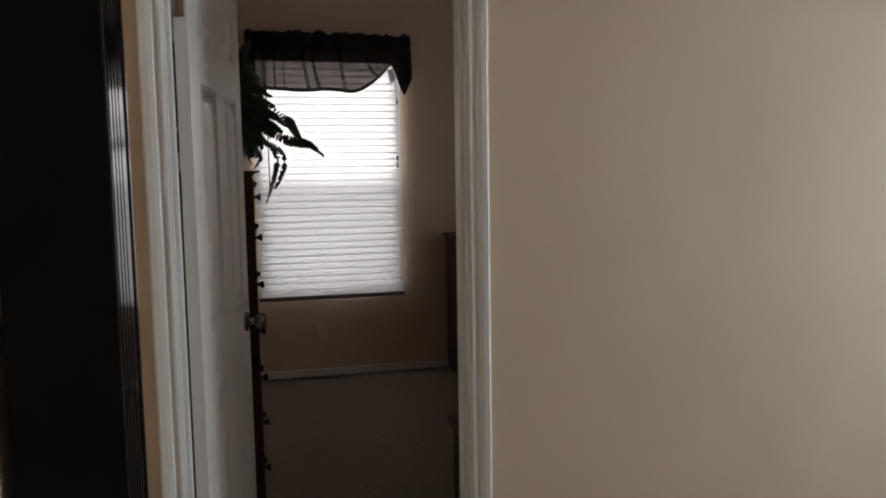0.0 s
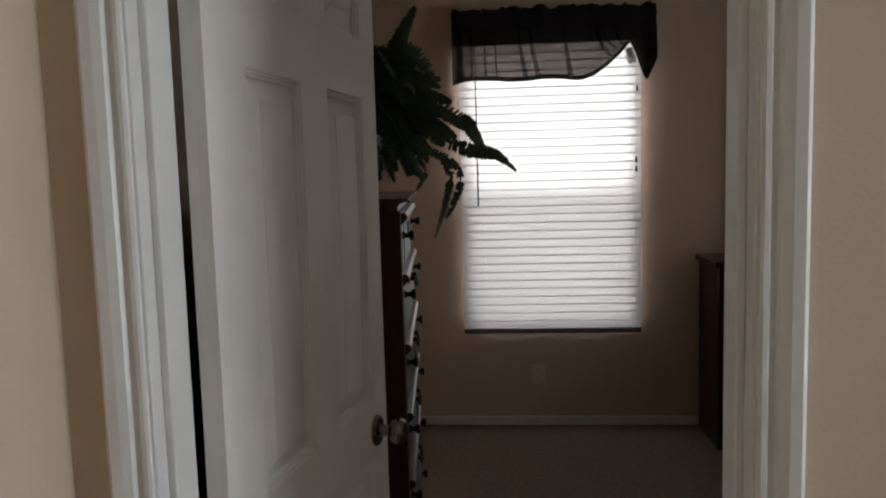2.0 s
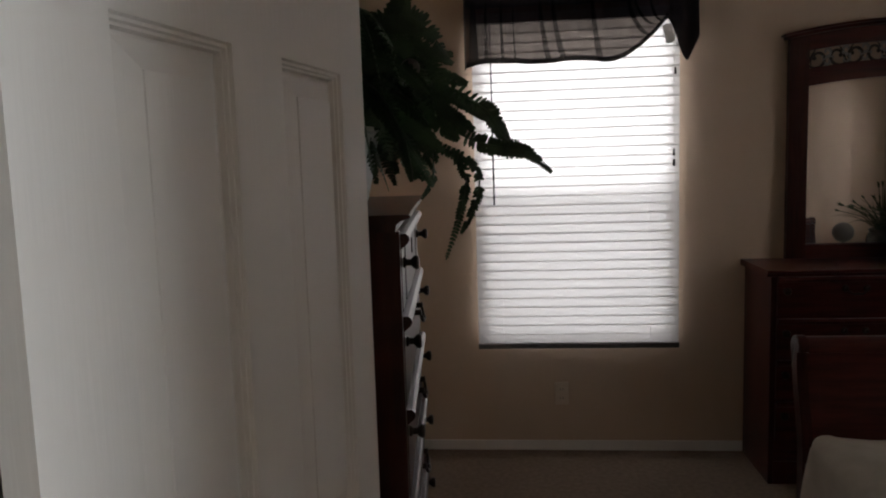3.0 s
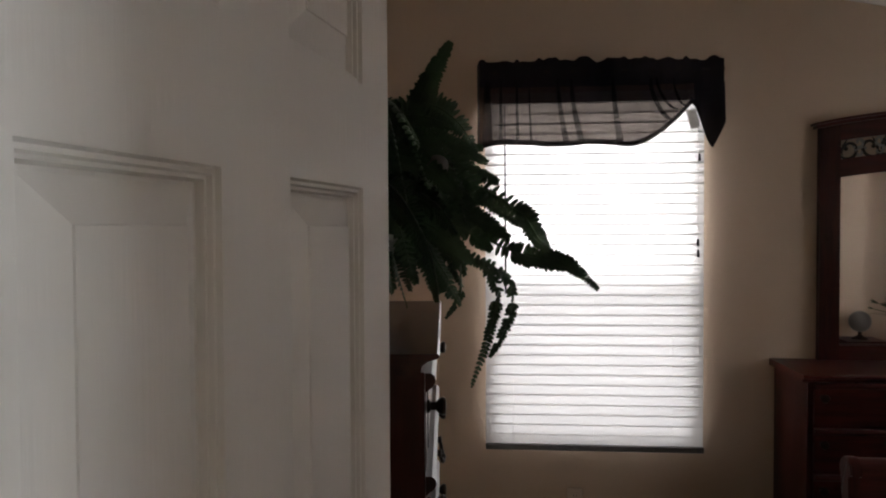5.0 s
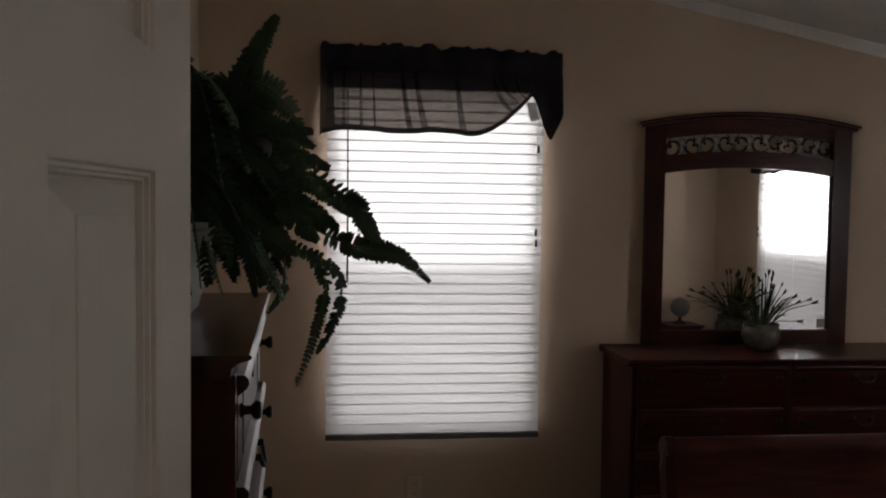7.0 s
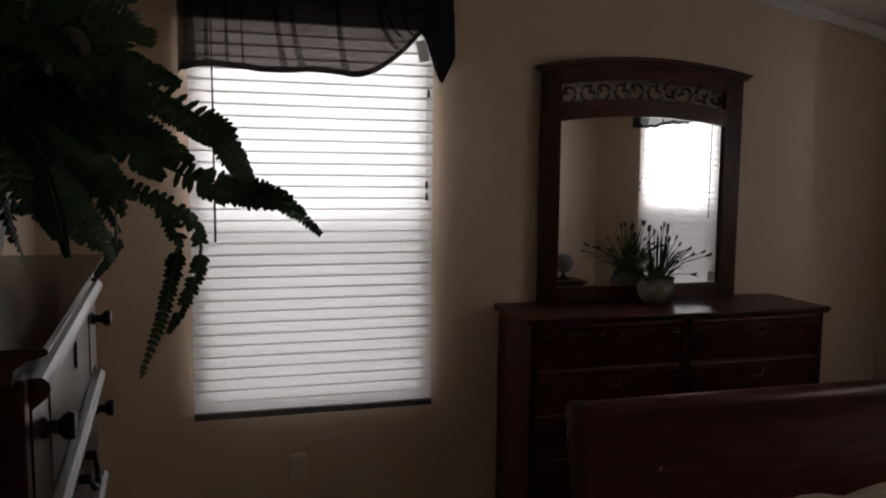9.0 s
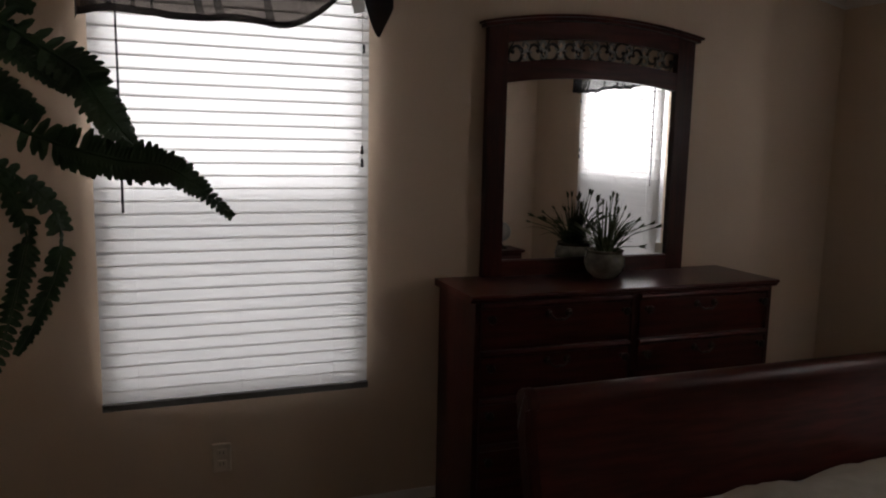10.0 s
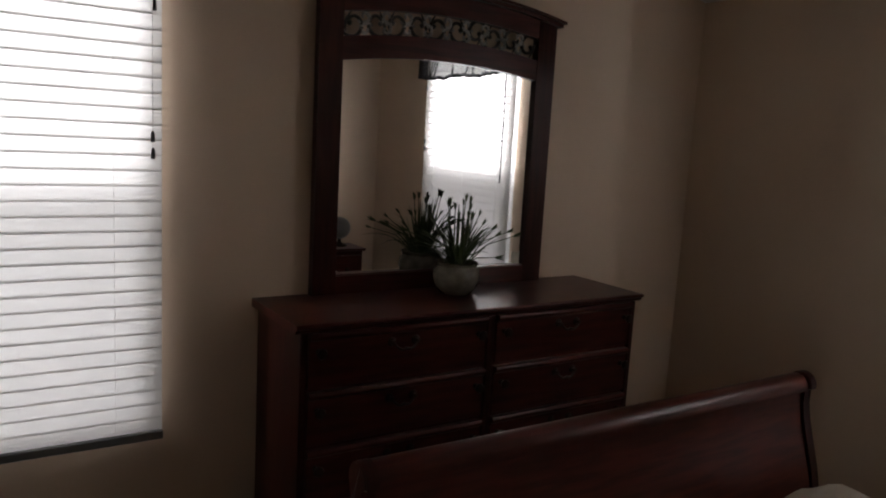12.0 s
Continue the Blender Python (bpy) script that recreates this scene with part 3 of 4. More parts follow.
MX0, MX1, MY0, MY1, MZ = 3.002, 3.982, 8.448, 8.482, 0.9388
mirror = thing("dresser_mirror", (3.49, 8.465, MZ), "arched cherry-framed mirror with a scrolled openwork band, on the dresser", "mirror")


def arch(x, ends, rise):
    u = (x - 3.492) / 0.49
    return ends + rise * (1 - u * u)


def arched(name, x0, x1, lower, upper, y0, y1, mat, parent, label="", n=24):
    xs = [x0 + (x1 - x0) * k / n for k in range(n + 1)]
    bm = bmesh.new()
    lo = [[bm.verts.new((x, y, f(x))) for x in xs] for f, y in ((lower, y0), (upper, y0), (upper, y1), (lower, y1))]
    for r0, r1 in zip(lo, lo[1:] + lo[:1]):
        for k in range(n):
            bm.faces.new((r0[k], r0[k + 1], r1[k + 1], r1[k]))
    bm.faces.new([r[0] for r in lo])
    bm.faces.new([r[-1] for r in lo][::-1])
    return part(name, bm, mat, parent, label)


GX0, GX1 = 3.086, 3.896
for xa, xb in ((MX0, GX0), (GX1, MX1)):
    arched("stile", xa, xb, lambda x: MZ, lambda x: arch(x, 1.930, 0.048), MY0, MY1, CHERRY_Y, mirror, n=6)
arched("bottom_rail", GX0, GX1, lambda x: MZ, lambda x: 1.002, MY0 + 0.002, MY1, CHERRY_X_LIT, mirror, n=2)
arched("arched_rail", GX0, GX1, lambda x: arch(x, 1.706, 0.046), lambda x: arch(x, 1.782, 0.046), MY0 + 0.002, MY1, CHERRY_X_LIT, mirror)
arched("top_rail", GX0, GX1, lambda x: arch(x, 1.862, 0.046), lambda x: arch(x, 1.930, 0.048), MY0 + 0.002, MY1, CHERRY_X_LIT, mirror)
arched("cornice", MX0 - 0.018, MX1 + 0.018, lambda x: arch(x, 1.931, 0.048), lambda x: arch(x, 1.945, 0.048), MY0 - 0.014, MY1, CHERRY_X_LIT, mirror)
arched("cornice", MX0 - 0.028, MX1 + 0.028, lambda x: arch(x, 1.946, 0.048), lambda x: arch(x, 1.956, 0.048), MY0 - 0.024, MY1, CHERRY_X_LIT, mirror)
arched("mirror_glass", GX0 - 0.004, GX1 + 0.004, lambda x: 0.998, lambda x: arch(x, 1.709, 0.046), 8.464, 8.468, MIRROR, mirror, "clear silvered glass", 24)
arched("bevel_strip", GX0, GX1, lambda x: 1.0025, lambda x: 1.0065, MY0 + 0.006, 8.4635, CHERRY_X_LIT, mirror, n=2)


def scroll(x, flip, tall, size=1.0, lift=0.0):
    """One open scroll of the openwork: a tapering spiral bar with a round bud at its eye and a leaf."""
    zc = arch(x, 1.822, 0.046) + lift
    pts = []
    for k in range(28):
        q = k / 27
        a = radians(-150 + 330 * q)
        rad = 0.047 * size * (1 - 0.78 * q ** 1.2)
        pts.append((x + flip * (rad * math.cos(a) - 0.006 * size), 8.463, zc + tall * rad * math.sin(a)))
    bm = tube(pts, [0.0034 + 0.0036 * math.sin(math.pi * (0.15 + 0.8 * k / 27)) for k in range(28)], 6)
    bmesh.ops.create_icosphere(bm, subdivisions=1, radius=0.0100 * size, matrix=Matrix.Translation(pts[-1]))
    if size == 1.0:
        root = Vector((x - flip * 0.030, 8.463, zc - tall * 0.030))
        join(bm, tube([root, root + Vector((-flip * 0.004, 0, tall * 0.020)), root + Vector((flip * 0.004, 0, tall * 0.044)), root + Vector((flip * 0.018, 0, tall * 0.068))], [0.0040, 0.0056, 0.0058, 0.0022], 6))
    return bm


for k in range(10):
    x = 3.128 + k * 0.0805
    part("scroll", scroll(x, (1, -1, 1, -1, 1, -1, -1, 1, -1, -1)[k], (1, 1, 1, 1, 1, 1, -1, 1, -1, -1)[k]), IRON, mirror, "black iron scroll", True)
for k in range(9):
    for up in (1, -1):
        part("scroll", scroll(3.168 + k * 0.0805, 1 if (k + (up > 0)) % 2 else -1, up, 0.55, up * 0.020), PEWTER, mirror, "small pewter scroll", True)
part("sticker", box(3.846, 3.884, 8.4626, 8.4636, 1.012, 1.056), PAPER, mirror, "small paper sticker on the glass")

# potted plant on the dresser
plant = thing("potted_plant", (3.505, 8.34, DTOP), "grassy plant with buds in a small celadon pot", "plant")
POTP = [(0.046, 0.0), (0.052, 0.003), (0.072, 0.030), (0.080, 0.060), (0.076, 0.088), (0.066, 0.103), (0.070, 0.109), (0.072, 0.115), (0.068, 0.117), (0.062, 0.108), (0.060, 0.098)]
part("pot", lathe([(r * 1.08, h) for r, h in POTP], (3.505, 8.34, DTOP + 0.0015), sides=28), POT, plant, "mottled green-grey glazed pot", True)
part("soil", lathe([(0.061, 0.0), (0.058, 0.006), (0.02, 0.010)], (3.505, 8.34, DTOP + 0.095), sides=18), SOIL, plant)
rnd = random.Random(7)


def blade(root, tip, sag, width, side):
    """A grass leaf that tapers and bends over."""
    bm = bmesh.new()
    root, tip = Vector(root), Vector(tip)
    out = (tip - root)
    across = Vector(side)
    rows = []
    for k in range(9):
        q = k / 8
        p = root + out * q + Vector((0, 0, sag * math.sin(q * math.pi)))
        wd = width * (0.55 + 0.45 * math.sin(min(1, q * 1.6) * math.pi / 2)) * (1 - q ** 3)
        rows.append((bm.verts.new(p - across * wd), bm.verts.new(p + Vector((0, 0, -wd * 0.5))), bm.verts.new(p + across * wd)))
    for r0, r1 in zip(rows, rows[1:]):
        bm.faces.new((r0[0], r0[1], r1[1], r1[0]))
        bm.faces.new((r0[1], r0[2], r1[2], r1[1]))
    return bm


def bud(tip, d, size):
    """A plump bud with three pointed bracts at the end of a stem."""
    body = lathe([(0.0012, -0.006), (0.0050, 0.002), (0.0068, 0.011), (0.0052, 0.022), (0.001, 0.032)], sides=7)
    for p in range(3):
        c, q = math.cos(p * 2.1), math.sin(p * 2.1)
        join(body, blade((0.002 * c, 0.002 * q, 0.0), (0.013 * c, 0.013 * q, 0.036), 0.003, 0.0042, (-q, c, 0)))
    return turned(body, Matrix.Translation(tip) @ d.to_track_quat("Z", "Y").to_matrix().to_4x4() @ Matrix.Scale(size, 4))


for k in range(92):
    a = rnd.uniform(0, math.tau)
    if k < 34:
        reach, high = rnd.uniform(0.0, 0.060), rnd.uniform(0.15, 0.235)
    elif k < 64:
        a = rnd.choice((0.0, math.pi)) + rnd.uniform(-0.7, 0.7)
        reach = rnd.uniform(0.08, 0.23)
        high = rnd.uniform(0.20, 0.25) - reach * 0.62
    else:
        reach = rnd.uniform(0.05, 0.15)
        high = rnd.uniform(0.07, 0.19) - reach * 0.3
    root = (3.505 + 0.040 * math.cos(a) * rnd.random(), 8.34 + 0.035 * math.sin(a) * rnd.random(), DTOP + 0.098)
    tip = (root[0] + reach * math.cos(a), min(8.43, root[1] + reach * math.sin(a) * 0.55), root[2] + high)
    side = Vector((-math.sin(a), math.cos(a), 0))
    if k % 3 == 0:
        mid = Vector(root).lerp(Vector(tip), 0.55) + Vector((-0.12 * reach * math.cos(a), 0, 0.10 * reach))
        own = tube([root, mid, tip], [0.0026, 0.0022, 0.0016], 5)
        part("stem", join(own, bud(tip, (Vector(tip) - mid).normalized(), rnd.uniform(0.6, 0.95))), GRASS, plant, "thin stem with a plump green bud", True)
    else:
        part("leaf", blade(root, tip, 0.008 + rnd.uniform(0.0, 0.25) * reach, rnd.uniform(0.0034, 0.0072), side), GRASS, plant, smooth=True)

# chest of drawers behind the door
CX0, CX1, CY0, CY1, CTOP = 1.092, 1.546, 6.045, 6.715, 1.352
chest = thing("chest_of_drawers", (1.33, 6.38, 0), "tall dark cherry chest of drawers against the wall behind the door", "chest of drawers")
part("side_panel", box(CX0, CX1, CY0, CY0 + 0.022, 0.0, CTOP - 0.028, 0.002), CHERRY_Y, chest)
part("side_panel", box(CX0, CX1, CY1 - 0.022, CY1, 0.0, CTOP - 0.028, 0.002), CHERRY_Y, chest)
part("carcass", box(CX0 + 0.002, CX1 - 0.012, CY0 + 0.0225, CY1 - 0.0225, 0.192, CTOP - 0.0285), CHERRY, chest)
part("plinth", box(CX0 + 0.03, CX1 - 0.004, CY0 + 0.0225, CY1 - 0.0225, 0.0, 0.190, 0.003), CHERRY, chest)
edge = [(CX0 - 0.004, 1.352), (CX1 + 0.017, 1.352), (CX1 + 0.020, 1.350), (CX1 + 0.020, 1.347), (CX1 + 0.016, 1.345), (CX1 + 0.005, 1.342), (CX1 - 0.003, 1.336), (CX1 - 0.005, 1.324), (CX0 - 0.004, 1.324)]
part("top", extrude_outline(edge, CY0 - 0.020, CY1 + 0.020, "xz"), CHERRY, chest)
EASTWARD = Matrix.Rotation(-math.pi / 2, 4, "Z")
cw, cyc = CY1 - CY0 - 0.064, (CY0 + CY1) / 2


groove_mesh = mesh_of("groove", box(-0.0005, 0.0008, -0.0013, 0.0013, -0.060, 0.040), DARKSLOT)
chest_knob = mesh_of("knob", turned(lathe([(r, h * 0.80) for r, h in drawer_knob(0.0130)], (0, 0, 0), "y", 14), EASTWARD), BRONZE, True)
chest_bail = mesh_of("bail_handle", turned(bail(0.080), EASTWARD), BRONZE, True)
plate_mesh = mesh_of("key_plate", box(0.0, 0.0025, -0.005, 0.005, -0.016, 0.016, 0.001), BRONZE)
tall_front = mesh_of("drawer", turned(lipped_front(cw, 0.158), EASTWARD), CHERRY, True)
low_front = mesh_of("drawer", turned(lipped_front(cw, 0.136), EASTWARD), CHERRY, True)
CFACE = CX1 + 0.001
for row in range(7):
    zc = 1.249 if row == 0 else 1.097 - 0.163 * (row - 1)
    kz = zc + (0.014 if row == 0 else 0.027)
    drawer = part("drawer", tall_front if row else low_front, CHERRY, chest, at=(CX1 - 0.0115, cyc, zc))
    for off in (-0.262, 0.262):
        part("knob", chest_knob, BRONZE, drawer, "dark bronze knob", at=(CFACE, cyc + off, kz))
        if row == 0:
            part("groove", groove_mesh, DARKSLOT, drawer, at=(CFACE, cyc + off * 0.80, zc))
    if row == 0:
        part("key_plate", plate_mesh, BRONZE, drawer, "dark bronze key plate", at=(CFACE, cyc + 0.02, kz))
    else:
        part("bail_handle", chest_bail, BRONZE, drawer, "dark bronze drop handle", at=(CFACE, cyc, kz))

chest.rotation_euler.z = radians(5.0)

# fern on the chest
FX, FY = 1.355, 6.39
fern = thing("fern", (FX, FY, CTOP), "bushy dark green fern with arching fronds on the tall chest", "plant")
planter = bmesh.new()
rings = []
for hx, hy, hz in ((0.094, 0.150, 0.0), (0.098, 0.154, 0.004), (0.116, 0.172, 0.085), (0.132, 0.186, 0.138), (0.138, 0.192, 0.142), (0.138, 0.192, 0.150), (0.128, 0.182, 0.151), (0.118, 0.172, 0.128)):
    ring = []
    for k in range(32):
        c, q = math.cos(k * math.tau / 32), math.sin(k * math.tau / 32)
        ring.append(planter.verts.new((hx * math.copysign(abs(c) ** 0.35, c), hy * math.copysign(abs(q) ** 0.35, q), hz)))
    rings.append(ring)
for r0, r1 in zip(rings, rings[1:]):
    for k in range(32):
        planter.faces.new((r0[k], r0[(k + 1) % 32], r1[(k + 1) % 32], r1[k]))
planter.faces.new(rings[0][::-1])
planter.faces.new(rings[-1])
part("pot", turned(planter, Matrix.Translation((FX, FY, CTOP + 0.001)) @ Matrix.Rotation(radians(5), 4, "Z")), FERNPOT, fern, "pale grey-green flared oblong planter", True)
part("soil", lathe([(0.112, 0.0), (0.104, 0.006), (0.02, 0.012)], (FX, FY, CTOP + 0.1295), sides=18), SOIL, fern)


def frond(points, leaf, seed, pairs=26, droop=0.15, roll=0.0, wide=0.0075):
    """A frond: a thin rachis along points with two rows of leaflets that shorten to the tip."""
    r = random.Random(seed)
    p = [Vector(q) for q in points]

    def at(t):
        n = len(p) - 1
        i = min(n - 1, int(t * n))
        f = t * n - i
        a, b, c, d = p[max(i - 1, 0)], p[i], p[i + 1], p[min(i + 2, n)]
        return 0.5 * ((2 * b) + (c - a) * f + (2 * a - 5 * b + 4 * c - d) * f * f + (3 * b - a - 3 * c + d) * f ** 3)

    bm = tube([at(k / 16) for k in range(17)], [0.0026 - 0.0018 * k / 16 for k in range(17)], 5)
    for k in range(pairs):
        t = 0.10 + 0.89 * k / (pairs - 1)
        here, d = at(t), (at(min(1, t + 0.02)) - at(t - 0.02)).normalized()
        side = d.cross(Vector((0, 0, 1)))
        side = side.normalized() if side.length > 0.15 else d.cross(Vector((0.3, 1, 0))).normalized()
        side = (Matrix.Rotation(roll + 0.25 * math.sin(t * 5 + seed), 3, d) @ side).normalized()
        up = side.cross(d).normalized()
        size = leaf * (0.45 + 0.55 * math.sin(min(1, (t + 0.1) * 1.5) * math.pi / 2)) * (1 - 0.78 * max(0, (t - 0.60) / 0.40) ** 1.7)
        for s in (-1, 1):
            if r.random() < 0.04:
                continue
            n = size * r.uniform(0.85, 1.12)
            w = wide * (0.55 + 0.45 * n / leaf)
            out = (s * side + d * r.uniform(0.04, 0.24) - Vector((0, 0, droop * r.uniform(0.4, 1.3)))).normalized()
            nrm = out.cross(d).normalized()
            a = here
            q = [a - d * w * 0.5, a + out * n * 0.60 - d * w * 0.52, a + out * n * 0.95 - d * w * 0.16 - up * n * 0.10, a + out * n * 0.97 + d * w * 0.20 - up * n * 0.12, a + out * n * 0.60 + d * w * 0.48, a + d * w * 0.45]
            mid = a + out * n * 0.45 + nrm * w * 0.20
            vs = [bm.verts.new(v) for v in q]
            c = bm.verts.new(mid)
            for i in range(6):
                bm.faces.new((vs[i], vs[(i + 1) % 6], c))
    return bm


BASE = Vector((FX, FY, CTOP + 0.135))
SHOWN = (
    ((1.45, 6.38, 1.535), (1.56, 6.40, 1.530), (1.673, 6.42, 1.479), (1.708, 6.42, 1.467), (1.743, 6.42, 1.458), (1.778, 6.42, 1.454), (1.805, 6.42, 1.437), (1.839, 6.42, 1.405)),
    ((1.44, 6.37, 1.570), (1.56, 6.39, 1.615), (1.693, 6.41, 1.548), (1.716, 6.41, 1.528), (1.732, 6.41, 1.502), (1.744, 6.41, 1.485), (1.753, 6.41, 1.474)),
    ((1.42, 6.38, 1.52), (1.54, 6.40, 1.478), (1.628, 6.42, 1.456), (1.663, 6.42, 1.405), (1.655, 6.42, 1.350), (1.638, 6.42, 1.290), (1.616, 6.42, 1.230)),
    ((1.42, 6.36, 1.53), (1.55, 6.38, 1.478), (1.650, 6.41, 1.450), (1.688, 6.42, 1.408), (1.686, 6.42, 1.362), (1.665, 6.42, 1.312), (1.650, 6.42, 1.285)),
    ((1.40, 6.38, 1.58), (1.480, 6.41, 1.66), (1.517, 6.42, 1.715), (1.548, 6.42, 1.780), (1.583, 6.42, 1.840)),
    ((1.39, 6.36, 1.56), (1.48, 6.34, 1.62), (1.56, 6.33, 1.66), (1.65, 6.33, 1.62)),
    ((1.40, 6.33, 1.55), (1.49, 6.28, 1.58), (1.55, 6.25, 1.50), (1.575, 6.24, 1.40)),
    ((1.43, 6.33, 1.52), (1.54, 6.34, 1.502), (1.596, 6.35, 1.470), (1.604, 6.35, 1.430), (1.600, 6.35, 1.395), (1.578, 6.35, 1.362)),
    ((1.38, 6.30, 1.55), (1.44, 6.22, 1.60), (1.50, 6.16, 1.53), (1.52, 6.14, 1.42)),
    ((1.37, 6.38, 1.58), (1.41, 6.39, 1.66), (1.45, 6.40, 1.70), (1.50, 6.40, 1.70)),
    ((1.36, 6.37, 1.58), (1.38, 6.36, 1.67), (1.41, 6.36, 1.74), (1.45, 6.36, 1.75)),
    ((1.38, 6.36, 1.57), (1.45, 6.34, 1.65), (1.52, 6.33, 1.70), (1.59, 6.33, 1.68)),
    ((1.35, 6.39, 1.58), (1.35, 6.41, 1.68), (1.37, 6.42, 1.75), (1.41, 6.43, 1.76)),
    ((1.38, 6.34, 1.56), (1.46, 6.29, 1.62), (1.54, 6.26, 1.62), (1.61, 6.25, 1.56)),
    ((1.37, 6.32, 1.56), (1.42, 6.24, 1.66), (1.46, 6.18, 1.70), (1.50, 6.13, 1.67)),
    ((1.40, 6.37, 1.54), (1.50, 6.37, 1.575), (1.60, 6.38, 1.55), (1.685, 6.38, 1.495)),
    ((1.40, 6.36, 1.53), (1.49, 6.35, 1.55), (1.58, 6.35, 1.53), (1.655, 6.35, 1.475)),
    ((1.39, 6.34, 1.53), (1.48, 6.33, 1.54), (1.56, 6.33, 1.515), (1.625, 6.33, 1.455)),
    ((1.40, 6.38, 1.53), (1.49, 6.40, 1.555), (1.58, 6.42, 1.54), (1.665, 6.43, 1.49)),
    ((1.39, 6.36, 1.52), (1.47, 6.36, 1.53), (1.55, 6.37, 1.50), (1.61, 6.37, 1.44)),
    ((1.39, 6.38, 1.54), (1.50, 6.39, 1.59), (1.61, 6.40, 1.58), (1.70, 6.41, 1.52)),
    ((1.40, 6.42, 1.56), (1.48, 6.47, 1.63), (1.56, 6.51, 1.665), (1.635, 6.53, 1.665)),
    ((1.40, 6.42, 1.55), (1.50, 6.47, 1.60), (1.59, 6.50, 1.62), (1.665, 6.52, 1.600)),
    ((1.40, 6.41, 1.54), (1.51, 6.45, 1.575), (1.61, 6.48, 1.58), (1.690, 6.50, 1.548)),
)
for k, pts in enumerate(SHOWN):
    start = BASE + Vector(((pts[0][0] - FX) * 0.5, (pts[0][1] - FY) * 0.5, -0.012))
    part("frond", frond([start, *pts], 0.021 if k == 0 else 0.022 if k == 1 else 0.0135 if k in (2, 3, 7) else 0.027, 100 + k, 68 if k < 2 else 56 if k in (2, 3, 7) else 88, wide=0.0078 if k in (2, 3, 7) else 0.0080 if k < 2 else 0.0088, roll=(1.35, 1.2, -1.2, 1.3, 1.25, 1.0, -0.9, 1.2, -0.8, 0.9, 1.1, 1.3, 1.0, -1.2, 0.9, 1.3, 1.2, 1.0, 1.4, 1.25, 1.1, 1.2, 1.3, 1.1)[k]), FERN, fern)
rnd = random.Random(21)
for k in range(150):
    a = k * 2.399963 + rnd.uniform(-0.3, 0.3)
    lift = rnd.uniform(0.04, 0.30)
    reach = rnd.uniform(0.16, 0.30) * (1.0 if math.cos(a) > -0.3 else 0.62)
    ca, sa = math.cos(a), math.sin(a)
    if sa < -0.4:
        reach *= 0.85
    end = 0.16 * rnd.random() - 0.02
    pts = [BASE + Vector((0.03 * ca, 0.03 * sa, -0.012))]
    for q in (0.30, 0.62, 0.85, 1.0):
        pts.append(BASE + Vector((reach * q * ca, reach * q * sa, lift * math.sin(q * 2.0) * 1.1 - (0.10 + end) * q ** 3 + 0.03 * q)))
    low = CTOP + 0.03
    pts = [Vector((max(1.06, v.x), v.y, max(low, v.z) if v.x < 1.60 and 6.0 < v.y < 6.66 else v.z)) for v in pts]
    part("frond", frond(pts, rnd.uniform(0.026, 0.036), 300 + k, 40, roll=rnd.uniform(-1.5, 1.5), wide=0.0095), FERN, fern)
bauble = bmesh.new()
bmesh.ops.create_icosphere(bauble, subdivisions=3, radius=0.019, matrix=Matrix.Translation((1.566, 6.34, 1.616)))
part("ornament", bauble, ORNAMENT, fern, "small pale round ornament among the fronds", True)

# ---- bed ----
bed = thing("sleigh_bed", (3.50, 6.40, 0), "dark cherry sleigh bed with a rolled footboard", "bed")


def sleigh_outline(y, out, top, thick):
    """The side view of a sleigh panel that leans outward and rolls over at its top."""
    inner, outer = [], []
    for k in range(13):
        q = k / 12
        zz = 0.20 + (top - 0.055 - 0.20) * q
        yy = y + out * 0.075 * smoothstep(0.35, 1.0, q)
        inner.append((yy, zz))
        outer.append((yy + out * thick, zz))
    cy, cz, r = inner[-1][0] + out * 0.020, top - 0.042, 0.042
    roll = [(cy - out * r * math.cos(radians(a)), cz + r * math.sin(radians(a))) for a in range(-10, 231, 20)]
    return inner + roll + outer[::-1]


part("footboard", extrude_outline(sleigh_outline(7.385, 1, 0.806, 0.030), 2.735, 4.270, "yz"), CHERRY_X_LIT, bed, smooth=True)
part("headboard", extrude_outline(sleigh_outline(5.44, -1, 0.86, 0.030), 2.735, 4.270, "yz"), CHERRY_X_LIT, bed, smooth=True)


def sleigh_post(x0, x1, y, out, top):
    outline = sleigh_outline(y - out * 0.008, out, top + 0.006, 0.050)
    low = [(y - out * 0.008, 0.0), (y - out * 0.008, 0.19)]
    high = [(y + out * 0.042, 0.19), (y + out * 0.050, 0.0)]
    bm = extrude_outline(low + outline + high, x0, x1, "yz")
    bmesh.ops.bevel(bm, geom=[e for e in bm.edges if abs(e.verts[0].co.x - e.verts[1].co.x) < 1e-6], offset=0.003, segments=2, affect="EDGES")
    return bm


for xa, xb in ((2.700, 2.7345), (4.2705, 4.305)):
    part("post", sleigh_post(xa, xb, 7.385, 1, 0.806), CHERRY_Y, bed, smooth=True)
    part("post", sleigh_post(xa, xb, 5.44, -1, 0.86), CHERRY_Y, bed, smooth=True)
for xa, xb in ((2.704, 2.730), (4.274, 4.300)):
    part("side_rail", box(xa, xb, 5.452, 7.375, 0.22, 0.40, 0.004), CHERRY, bed)
single("mattress", box(2.755, 4.25, 5.48, 7.30, 0.28, 0.520, 0.05, segments=4), TICKING, "white mattress on the sleigh bed", "mattress", smooth=True)


